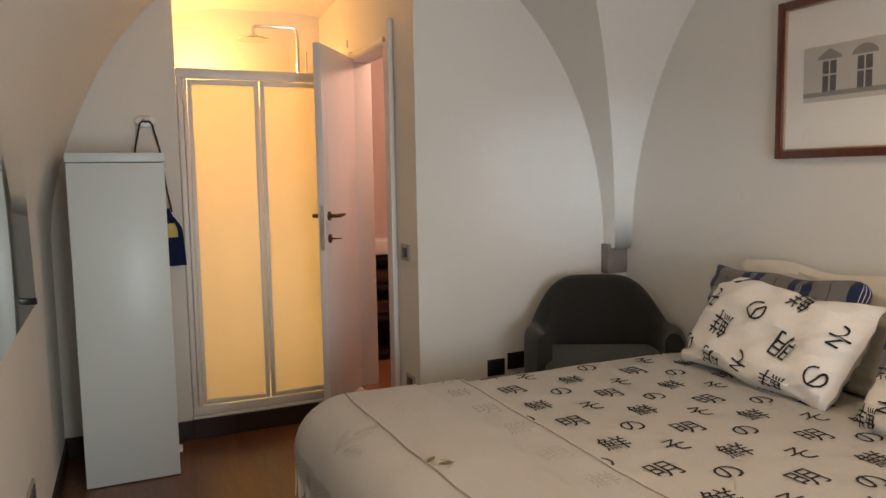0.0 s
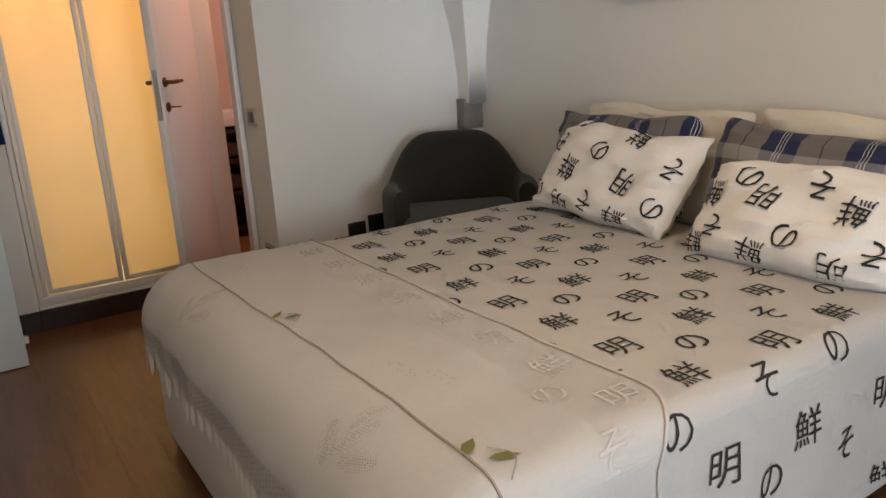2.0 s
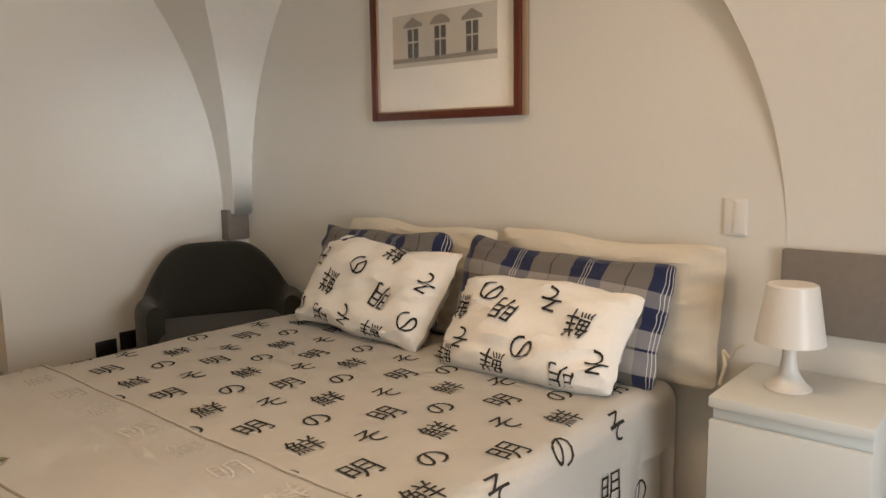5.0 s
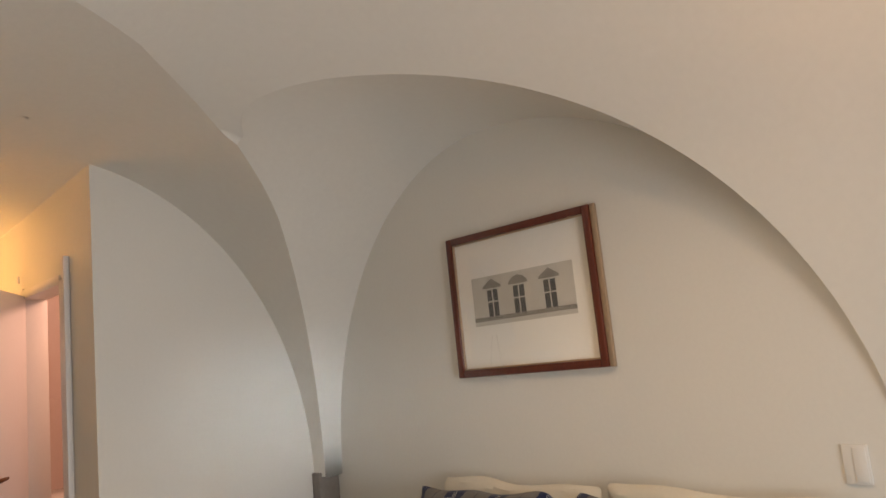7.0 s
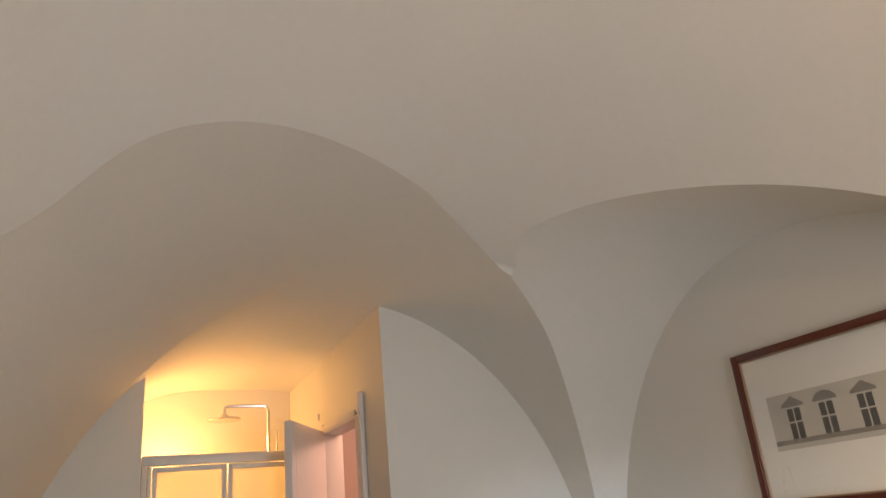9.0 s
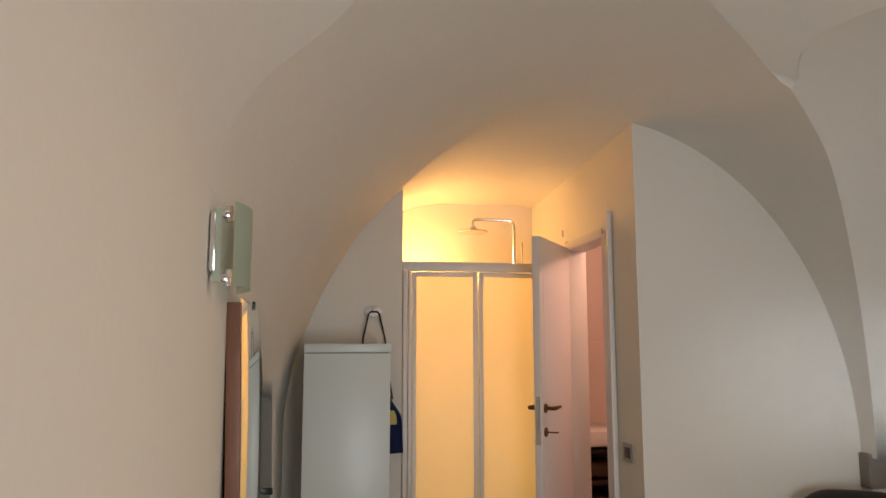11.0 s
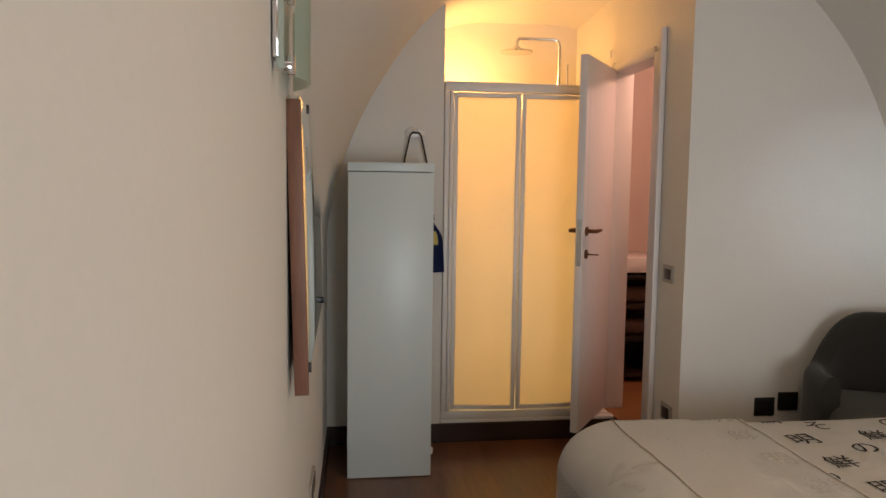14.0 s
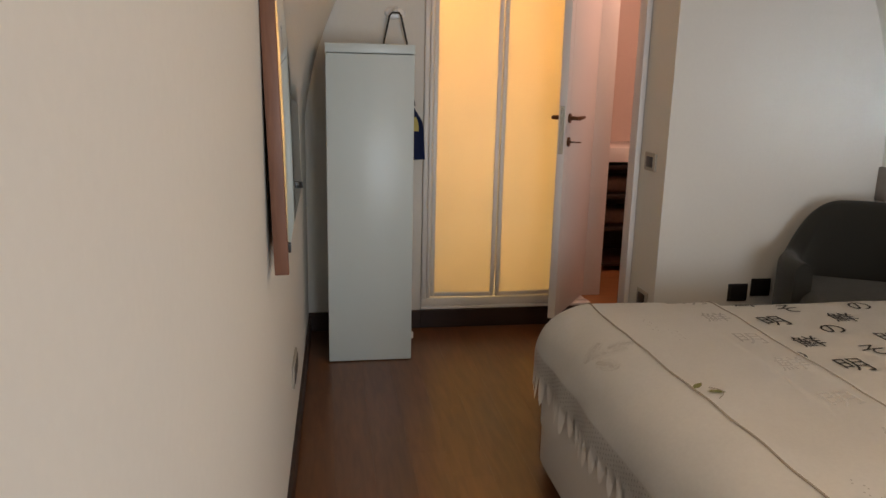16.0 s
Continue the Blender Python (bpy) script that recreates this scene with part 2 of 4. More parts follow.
ENGRAVE = material("engraving_grey", (0.24, 0.22, 0.185), rough=0.85, grain=0.2, scale=60, bump=0)
ENGRAVEDARK = material("engraving_dark", (0.075, 0.073, 0.068), rough=0.85, grain=0.2, scale=60, bump=0)
BLUECLOTH = weave("blue_bag", (0.010, 0.026, 0.11))
YELLOWCLOTH = weave("yellow_print", (0.55, 0.47, 0.16))
STRAP = material("dark_strap", (0.035, 0.028, 0.022), rough=0.7, grain=0.1, bump=0.1)
TILE = material("bath_tile", (0.62, 0.50, 0.45), rough=0.35, grain=0.03, scale=30, blotch=0.04, bump=0.05)
SHOWERTILE = material("shower_tile", (0.76, 0.72, 0.64), rough=0.35, grain=0.02, scale=30, blotch=0.03, bump=0.05)
BATHFLOOR = wood("bathroom_floor", (0.25, 0.11, 0.04), (0.42, 0.2, 0.08), rough=0.4, along="X")
CERAMIC = material("white_ceramic", (0.8, 0.79, 0.77), rough=0.15, grain=0.0, bump=0)

# ---- mesh helpers ----


def part(name, bm, mat, parent=None, label="", smooth=True, angle=35):
    me = bpy.data.meshes.new(name)
    bm.to_mesh(me)
    bm.free()
    me.materials.append(mat)
    if smooth:
        for p in me.polygons:
            p.use_smooth = True
        if name != "ceiling":
            me.set_sharp_from_angle(angle=radians(angle))
    ob = new(name, me)
    if parent is not None:
        ob.parent = parent
    if label:
        ob["label"] = label
    return ob


def thing(name, at=(0, 0, 0), label="", category="", group="", kind=""):
    ob = new(name)
    ob.empty_display_size = 0.05
    ob.location = at
    return tagged(ob, label, category, group, kind)


def box(x0, x1, y0, y1, z0, z1, bevel=0.0, seg=2):
    bm = bmesh.new()
    bmesh.ops.create_cube(bm, size=1)
    for v in bm.verts:
        v.co = Vector((x0 + (v.co.x + 0.5) * (x1 - x0), y0 + (v.co.y + 0.5) * (y1 - y0), z0 + (v.co.z + 0.5) * (z1 - z0)))
    if bevel:
        bmesh.ops.bevel(bm, geom=bm.edges[:], offset=bevel, segments=seg, affect="EDGES", profile=0.5)
    return bm


def join(*bms):
    out = bmesh.new()
    for b in bms:
        me = bpy.data.meshes.new("tmp")
        b.to_mesh(me)
        b.free()
        out.from_mesh(me)
        bpy.data.meshes.remove(me)
    return out


def tube(points, r, sides=10, caps=True, taper=None):
    bm = bmesh.new()
    pts = [Vector(p) for p in points]
    rings = []
    for i, p in enumerate(pts):
        d = (pts[min(i + 1, len(pts) - 1)] - pts[max(i - 1, 0)]).normalized()
        a = d.orthogonal().normalized() if i == 0 else (rings[-1][1] - d * rings[-1][1].dot(d)).normalized()
        b = d.cross(a)
        rr = r if taper is None else r * taper[i]
        rings.append(([bm.verts.new(p + rr * (math.cos(t) * a + math.sin(t) * b)) for t in [2 * math.pi * k / sides for k in range(sides)]], a))
    for (r0, _), (r1, _) in zip(rings, rings[1:]):
        for k in range(sides):
            bm.faces.new((r0[k], r0[(k + 1) % sides], r1[(k + 1) % sides], r1[k]))
    if caps:
        bm.faces.new(rings[0][0][::-1])
        bm.faces.new(rings[-1][0])
    bmesh.ops.recalc_face_normals(bm, faces=bm.faces[:])
    return bm


def lathe(profile, centre=(0, 0, 0), sides=40):
    bm = bmesh.new()
    c = Vector(centre)
    rings = []
    for r, z in profile:
        rings.append([bm.verts.new(c + Vector((r * math.cos(t), r * math.sin(t), z))) for t in [2 * math.pi * k / sides for k in range(sides)]])
    for r0, r1 in zip(rings, rings[1:]):
        for k in range(sides):
            bm.faces.new((r0[k], r0[(k + 1) % sides], r1[(k + 1) % sides], r1[k]))
    bmesh.ops.remove_doubles(bm, verts=bm.verts[:], dist=1e-5)
    bmesh.ops.recalc_face_normals(bm, faces=bm.faces[:])
    return bm


def sheet_of(fn, us, vs, uv=False, thick=0.0):
    """A grid of the points fn(u, v), with a thickness against its normals when asked."""
    bm = bmesh.new()
    grid = [[bm.verts.new(fn(u, v)) for v in vs] for u in us]
    layer = bm.loops.layers.uv.new("UVMap") if uv else None
    for i in range(len(us) - 1):
        for j in range(len(vs) - 1):
            f = bm.faces.new((grid[i][j], grid[i + 1][j], grid[i + 1][j + 1], grid[i][j + 1]))
            if uv:
                for lp, (a, b) in zip(f.loops, ((i, j), (i + 1, j), (i + 1, j + 1), (i, j + 1))):
                    lp[layer].uv = (us[a], vs[b])
    if thick:
        bmesh.ops.solidify(bm, geom=bm.faces[:], thickness=thick)
    return bm


def span(a, b, n):
    return [a + (b - a) * k / (n - 1) for k in range(n)]


def smoothstep(a, b, x):
    t = min(1.0, max(0.0, (x - a) / (b - a)))
    return t * t * (3 - 2 * t)


# ---- vaults: three curved surfaces that cut one another in groins ----
SPRING = 1.0


def front_height(x, y):
    """The front vault springs low at its far end and higher, above an upright wall, along the walkway."""
    u = (x - 1.57) / (1.32 if x > 1.57 else 1.432)
    foot = SPRING if x > 1.57 else SPRING + 0.75 * smoothstep(-4.4, -1.8, -y)
    crown = SPRING + 1.6 - 0.06 * (y - 3.5)
    return foot + (crown - foot) * math.sqrt(max(0.0, 1 - u * u)), u


def vault_front(x, y):
    z, u = front_height(x, y)
    return z if abs(u) <= 1 else SPRING - 0.3 * (abs(u) - 1) - 0.001


def vault_side(x, y):
    u = (y - 2.2) / (1.2 + 0.22 * smoothstep(-2.45, -1.9, -x) if y > 2.2 else 1.47)
    early = 3.5 * max(0.0, 1.79 - x) ** 2
    return SPRING + (1.53 + 0.13 * (3 - x) - early) * math.sqrt(max(0.0, 1 - u * u)) if abs(u) <= 1 else SPRING - 0.3 * (abs(u) - 1) - 0.001


def vault_main(x, y):
    """The tall middle vault: it meets the front vault along a groin that runs from the near left to the far right corner."""
    late = 3.0 * max(0.0, y - 2.75)
    if x < 1.57:
        z, u = front_height(x, y)
        groin = 1.775 + 0.37 * (x - 0.75 + math.sqrt((x - 0.75) ** 2 + 0.09)) + 0.14 * math.exp(-((x - 0.36) / 0.14) ** 2)
        return z + 0.28 * (groin - y) - late if abs(u) <= 1 else SPRING - 0.3 * (abs(u) - 1) - 0.001
    d = x - 1.57
    u = d / 1.43
    groin = 2.401 + 0.2 * (1 - math.exp(-d / 0.2)) - 0.5 * d * d
    if u > 1:
        return SPRING - 0.3 * (u - 1) - 0.001
    return SPRING + (1.6 - 0.06 * (y - 3.5)) * math.sqrt(max(0.0, 1 - u ** 2.95)) + 0.28 * (groin - y) * (1 - u ** 6) - late


def vault_nook(x, y):
    """The lunette over the shower nook: it rises towards the back from a slanting groin that fades out at the crown."""
    past = y - (4.28 - 1.1 * (x - 0.29))
    z, u = front_height(x, y)
    rise = 0.3 * (1 - smoothstep(0.7, 1.5, x))
    if abs(u) > 1 or rise <= 0.0:
        return SPRING - 0.4
    return z + (rise * 0.5 * (1 - math.exp(-past / 0.5)) if past > 0 else rise * past) - 0.0005


def clipped(points, others, own, keep):
    """The part of a polygon of (x, y) where own lies over the others and keep holds; cut by straight edges."""
    poly = points
    for test in [lambda p, o=o: own(*p) - o(*p) for o in others] + keep:
        out = []
        for a, b in zip(poly, poly[1:] + poly[:1]):
            da, db = test(a), test(b)
            if da >= 0:
                out.append(a)
            if (da >= 0) != (db >= 0):
                lo, hi = (a, b) if da < 0 else (b, a)
                for _ in range(14):
                    mid = ((lo[0] + hi[0]) / 2, (lo[1] + hi[1]) / 2)
                    lo, hi = (mid, hi) if test(mid) < 0 else (lo, mid)
                out.append(hi)
        poly = out
        if len(poly) < 3:
            return []
    return poly


def vault_mesh(xs, ys, own, others, keep, bm):
    cache = {}
    e = 0.002

    def vert(p):
        key = (round(p[0], 5), round(p[1], 5))
        if key not in cache:
            x, y = p
            cache[key] = bm.verts.new((x, y, own(x, y)))
            xa, xb = max(x - e, xs[0] + 1e-4), min(x + e, xs[-1] - 1e-4)
            slope_x = (own(xb, y) - own(xa, y)) / (xb - xa)
            ya, yb = max(y - e, ys[0] + 1e-4), min(y + e, ys[-1] - 1e-4)
            slope_y = (own(x, yb) - own(x, ya)) / (yb - ya)
            VAULT_NORMALS.append(Vector((slope_x, slope_y, -1)).normalized())
        return cache[key]

    for x0, x1 in zip(xs, xs[1:]):
        for y0, y1 in zip(ys, ys[1:]):
            poly = clipped([(x0, y0), (x1, y0), (x1, y1), (x0, y1)], others, own, keep)
            vs = []
            for p in poly:
                v = vert(p)
                if v not in vs:
                    vs.append(v)
            if len(vs) >= 3:
                try:
                    bm.faces.new(vs[::-1])
                except ValueError:
                    pass


def arc_steps(c, a0, a1, n):
    """Steps that lie close together near both springings."""
    out = [c - a0 * math.cos(math.pi / 2 * k / n) for k in range(n)]
    return out + [c + a1 * math.sin(math.pi / 2 * k / n) for k in range(n + 1)]


VAULT_NORMALS = []
ceil_bm = bmesh.new()
front_xs = arc_steps(1.57, 1.432, 1.32, 40)
vault_mesh(front_xs, span(0.3, 5.25, 80), vault_front, [vault_side, vault_main, vault_nook], [lambda p: 1 if p[0] < 1.83 else 3.53 - p[1]], ceil_bm)
vault_mesh(front_xs, span(3.0, 5.25, 50), vault_nook, [vault_front, vault_side, vault_main], [], ceil_bm)
vault_mesh(span(1.3, 3.03, 50), arc_steps(2.2, 1.47, 1.25, 34), vault_side, [vault_front, vault_main], [], ceil_bm)
vault_mesh(arc_steps(1.57, 1.432, 1.43, 40), span(-1.5, 3.0, 80), vault_main, [vault_front, vault_side], [], ceil_bm)


def west(y):
    """The walkway wall stands slightly askew."""
    return 0.132 + 0.018 * (y - 2.57)


def askew(bm):
    for v in bm.verts:
        if v.co.x < 1.545:
            v.co.x += (west(v.co.y) - 0.145) * (1 - (max(v.co.x, 0.145) - 0.145) / 1.4)
    return bm


askew(ceil_bm)
ceil_bm.verts.index_update()
upper = [ceil_bm.verts.new(v.co + Vector((0, 0, 0.12))) for v in ceil_bm.verts[:]]
for f in ceil_bm.faces[:]:
    ceil_bm.faces.new([upper[v.index] for v in reversed(f.verts[:])])
ceiling = part("ceiling", ceil_bm, VAULT, None)
ceiling.data.normals_split_custom_set_from_vertices(VAULT_NORMALS + [-n for n in VAULT_NORMALS])
tagged(ceiling, "off-white plastered vault with crisp curved groins", "ceiling", kind="structure")
# ---- floor, walls ----
XL, XR, YB, YA, YN = 0.145, 3.0, -1.5, 3.5, 4.31


def structure(name, bm, mat, label, category, smooth=False):
    return tagged(part(name, bm, mat, None, smooth=smooth), label, category, kind="structure")


floor = structure("floor", box(-0.1, 3.2, -1.7, 5.3, -0.12, -0.006), DARKWOOD, "dark brown glossy wooden parquet floor", "floor")
structure("wall_west", askew(box(XL - 0.2, XL, YB - 0.2, 5.3, -0.1, 3.4)), PLASTER, "off-white plastered wall beside the walkway", "wall")
structure("wall_east", box(XR, XR + 0.2, YB - 0.2, 3.6, -0.1, 3.4), PLASTER, "off-white plastered wall behind the bed", "wall")
structure("wall_north", box(1.793, XR + 0.4, YA, YA + 0.12, -0.1, 3.2), PLASTER, "off-white plastered wall beside the armchair", "wall")
x0, x1, z0, z1 = WINDOW
structure("wall_south", join(box(XL, x0, YB - 0.2, YB, -0.1, 3.4), box(x1, XR, YB - 0.2, YB, -0.1, 3.4),
                             box(x0, x1, YB - 0.2, YB, -0.1, z0), box(x0, x1, YB - 0.2, YB, z1, 3.4)), PLASTER, "off-white wall with a window", "wall")
win = thing("window_1", ((x0 + x1) / 2, YB - 0.1, z0), "white framed window behind the walkway", "window", kind="structure")
for a, b, c, d in ((x0, x0 + 0.05, z0, z1), (x1 - 0.05, x1, z0, z1), (x0 + 0.05, x1 - 0.05, z0, z0 + 0.05), (x0 + 0.05, x1 - 0.05, z1 - 0.05, z1), ((x0 + x1) / 2 - 0.03, (x0 + x1) / 2 + 0.03, z0 + 0.05, z1 - 0.05)):
    part("window_frame", box(a - win.location.x, b - win.location.x, -0.03, 0.03, c - z0, d - z0, 0.004), ALUMINIUM, win)
structure("wall_niche", join(box(XL, 0.785, YN, YN + 0.1, -0.1, 2.75), box(0.685, 0.785, YN + 0.1, 5.2, -0.1, 2.75)), PLASTER, "cream plastered wall beside the shower", "wall")
structure("wall_shower", box(0.6, 2.0, 5.2, 5.3, -0.1, 2.9), SHOWERTILE, "pale tiled wall inside the shower", "wall")
# wall with the bathroom door
DY0, DY1, DZ0, DZ1 = 3.9, 4.46, 0.12, 2.1
structure("wall_door", join(box(1.793, 1.893, YA + 0.12, DY0 - 0.03, -0.1, 2.9), box(1.793, 1.893, DY1 + 0.03, 5.2, -0.1, 2.9),
                            box(1.793, 1.893, DY0 - 0.03, DY1 + 0.03, DZ1 + 0.015, 2.9), box(1.793, 1.893, DY0 - 0.03, DY1 + 0.03, -0.1, DZ0 - 0.004)), PLASTER, "cream plastered wall with the bathroom doorway", "wall")
# corner pilaster and its impost
structure("pilaster", box(2.885, XR, 3.44, YA, 0.0, 0.86), PLASTER, "off-white plastered corner pilaster", "pilaster")
tagged(part("impost_block", box(2.872, XR, 3.432, YA, 0.86, 1.02, 0.006), STONE), "grey stone impost block in the corner above the armchair", "impost", group="stone imposts", kind="structure")
tagged(part("impost_block", box(2.972, XR, -0.35, 0.735, 0.775, 1.02, 0.006), STONE), "long grey stone impost block above the nightstand", "impost", group="stone imposts", kind="structure")
# skirting
structure("baseboard", join(askew(box(XL, XL + 0.015, YB, YN, 0, 0.09, 0.003)), box(XL + 0.015, 0.785, YN - 0.015, YN, 0, 0.105, 0.003),
                            box(0.785, 1.793, YN - 0.015, YN + 0.06, 0, 0.105, 0.003), box(1.778, 1.793, YA, YN - 0.015, 0, 0.09, 0.003),
                            box(1.793, 2.885, YA - 0.015, YA, 0, 0.09, 0.003), box(XR - 0.015, XR, YB, 3.44, 0, 0.09, 0.003)), DARKWOOD, "dark brown wooden skirting board", "skirting")

# ---- bathroom beyond the doorway ----
structure("bathroom_floor", box(1.793, 3.3, 3.62, 5.7, 0.0, 0.12), BATHFLOOR, "warm orange-brown bathroom floor", "floor")
structure("bathroom_wall", join(box(1.793, 3.3, 5.45, 5.55, 0.0, 2.8), box(3.2, 3.3, 3.62, 5.45, 0, 2.8), box(1.793, 1.893, 5.3, 5.45, 0, 2.8)), TILE, "pinkish tiled bathroom wall", "wall")
structure("bathroom_ceiling", box(1.893, 3.2, 3.62, 5.45, 2.65, 2.75), PLASTER, "plain white bathroom ceiling", "ceiling")
structure("bathroom_dado", box(1.9, 3.2, 5.435, 5.45, 0.12, 1.55, 0.003), TILE, "pink wall tiles with a straight top edge", "tiles")
vanity = thing("vanity", (2.35, 5.2, 0.12), "dark wooden washstand with open shelves and white basin top", "washstand")
part("basin_top", box(-0.4, 0.4, -0.25, 0.23, 0.75, 0.85, 0.012), CERAMIC, vanity, "white ceramic basin top")
part("side_panel", box(-0.38, -0.35, -0.22, 0.23, 0.0, 0.75, 0.003), VANITYWOOD, vanity)
part("side_panel", box(0.35, 0.38, -0.22, 0.23, 0.0, 0.75, 0.003), VANITYWOOD, vanity)
part("back_panel", box(-0.35, 0.35, 0.19, 0.22, 0.0, 0.75, 0.003), VANITYWOOD, vanity)
for z in (0.04, 0.28, 0.5, 0.7):
    part("shelf", box(-0.35, 0.35, -0.21, 0.19, z, z + 0.03, 0.003), VANITYWOOD, vanity)
for z in (0.31, 0.53):
    tagged(part("folded_towel", box(2.05, 2.4, 5.05, 5.3, 0.12 + z + 0.002, 0.12 + z + 0.11, 0.03, 3), wood("basket%d" % (z * 100), (0.05, 0.025, 0.014), (0.1, 0.055, 0.03), 0.8)), "dark brown folded towel on a washstand shelf", "towel", group="towels in the washstand")

# ---- shower ----
tray = tagged(part("shower_tray", join(box(0.787, 1.791, YN - 0.01, YN + 0.06, 0.107, 0.125, 0.004), box(0.787, 1.791, YN + 0.06, 5.198, 0.04, 0.12, 0.006)), CERAMIC), "white shower tray on a dark wooden plinth", "shower tray")
screen = thing("shower_screen", (0.787, YN + 0.02, 0.125), "white framed folding shower door with milky panels lit from inside", "shower door")


def sbox(x0, x1, y0, y1, z0, z1, bev=0.004):
    return box(x0 - 0.787, x1 - 0.787, y0, y1, z0 - 0.125, z1 - 0.125, bev)


part("top_rail", sbox(0.789, 1.625, -0.025, 0.025, 1.935, 1.985), ALUMINIUM, screen)
part("bottom_rail", sbox(0.789, 1.625, -0.025, 0.025, 0.126, 0.17), ALUMINIUM, screen)
part("post", sbox(0.789, 0.815, -0.03, 0.03, 0.17, 1.935), ALUMINIUM, screen)
part("post", sbox(0.819, 0.838, -0.022, 0.026, 0.17, 1.935), ALUMINIUM, screen)
part("post", sbox(1.593, 1.625, -0.025, 0.025, 0.17, 1.935), ALUMINIUM, screen)
part("side_rail", sbox(1.597, 1.621, 0.026, 0.868, 1.945, 1.985), ALUMINIUM, screen)
part("side_pane", sbox(1.606, 1.612, 0.026, 0.868, 0.127, 1.945, 0), FROST, screen, "milky fixed side pane")


def leaf(xa, ya, xb, yb, z0, z1):
    """One folding leaf between two upright edges, with a narrow frame and a milky pane."""
    d = Vector((xb - xa, yb - ya, 0))
    m = Matrix.Translation((xa - 0.787, ya, z0 - 0.125)) @ Matrix.Rotation(math.atan2(d.y, d.x), 4, "Z")
    w, h = d.length, z1 - z0
    ob = new("door_leaf")
    ob.parent = screen
    ob.matrix_basis = m
    for nm, b, mat in (("leaf_frame", join(box(0, 0.022, -0.012, 0.012, 0, h, 0.003), box(w - 0.022, w, -0.012, 0.012, 0, h, 0.003),
                                           box(0.022, w - 0.022, -0.012, 0.012, 0, 0.024, 0.003), box(0.022, w - 0.022, -0.012, 0.012, h - 0.024, h, 0.003)), ALUMINIUM),
                       ("pane", box(0.02, w - 0.02, -0.003, 0.003, 0.022, h - 0.022), FROST)):
        part(nm, b, mat, ob)


leaf(0.842, 0.0, 1.205, -0.02, 0.178, 1.928)
leaf(1.213, -0.02, 1.585, 0.0, 0.178, 1.928)
head = thing("rain_shower", (1.505, 4.62, 1.0), "thin round rain shower head on a bent chrome pipe", "shower head")
part("pipe", tube([(0, 0, 0), (0, 0, 1.25), (-0.01, 0, 1.275), (-0.03, 0, 1.285), (-0.235, 0, 1.285), (-0.25, 0, 1.28), (-0.257, 0, 1.265), (-0.257, 0, 1.225)], 0.009), CHROME, head)
part("rose", lathe([(0.0, 0.035), (0.02, 0.033), (0.028, 0.012), (0.09, 0.008), (0.095, 0.003), (0.092, -0.003), (0.0, -0.003)], (-0.257, 0, 1.205)), CHROME, head)
part("riser", tube([(0.05, 0.0, 0.9), (0.05, 0.0, 1.15)], 0.006), CHROME, head)
part("wall_bracket", tube([(0, 0, 0.4), (0.285, 0, 0.4)], 0.008), CHROME, head)
part("wall_bracket", tube([(0.05, 0, 0.95), (0.0, 0, 0.95)], 0.006), CHROME, head)

# ---- bathroom door ----
frm = thing("door_1", (1.793, DY1, DZ0), "pale painted bathroom door standing open on its hinges", "door", kind="structure")
part("door_frame", join(box(-0.012, 0.112, 0.0, 0.07, 0.0, 2.02, 0.004), box(-0.012, 0.112, DY0 - DY1 - 0.06, DY0 - DY1, 0.0, 1.98, 0.004),
                        box(-0.012, 0.112, DY0 - DY1, 0.0, DZ1 - DZ0 - 0.02, DZ1 - DZ0 + 0.03, 0.004)), DOORPAINT, frm)
part("door_post", box(-0.03, -0.002, 3.775 - DY1, 3.80 - DY1, -0.11, 2.2 - DZ0, 0.004), DOORPAINT, frm, "slim upright strip beside the door frame")
part("hinge_pin", tube([(-0.02, 0.03, 2.05), (-0.02, 0.03, 2.09)], 0.006), DOORPAINT, frm)
ang = math.atan2(3.985 - 4.45, 1.45 - 1.775)
W = 0.567
door_m = Matrix.Translation((1.775 - 1.793, 4.45 - DY1, 0.02)) @ Matrix.Rotation(ang, 4, "Z")


slab = part("door_leaf", join(box(0, W, -0.02, 0.02, 0, 1.955, 0.003), box(0.06, W - 0.06, -0.0215, 0.0215, 0.06, 1.9, 0.001)), DOORPAINT, frm, "pale painted flush door leaf")
slab.matrix_basis = door_m
part("lock_plate", box(W - 0.0005, W + 0.0015, -0.012, 0.012, 0.88, 1.12), CHROME, slab)
for s in (1, -1):
    part("door_handle", join(tube([(W - 0.055, s * 0.02, 1.06), (W - 0.055, s * 0.065, 1.06), (W - 0.07, s * 0.07, 1.06), (W - 0.17, s * 0.068, 1.062)], 0.011, taper=[1, 0.9, 1, 0.7]),
                             tube([(W - 0.055, s * 0.019, 1.06), (W - 0.055, s * 0.028, 1.06)], 0.024, 20)), BRONZE, slab, "bronze lever handle")
    part("keyhole_rose", tube([(W - 0.055, s * 0.019, 0.94), (W - 0.055, s * 0.028, 0.94)], 0.024, 20), BRONZE, slab, "round bronze keyhole rose")
part("key", join(tube([(W - 0.055, 0.028, 0.94), (W - 0.055, 0.06, 0.94)], 0.004), tube([(W - 0.055 + 0.014 * math.cos(k), 0.074 + 0.014 * math.sin(k), 0.94) for k in span(0, 6.28, 17)], 0.0025)), BRONZE, slab)


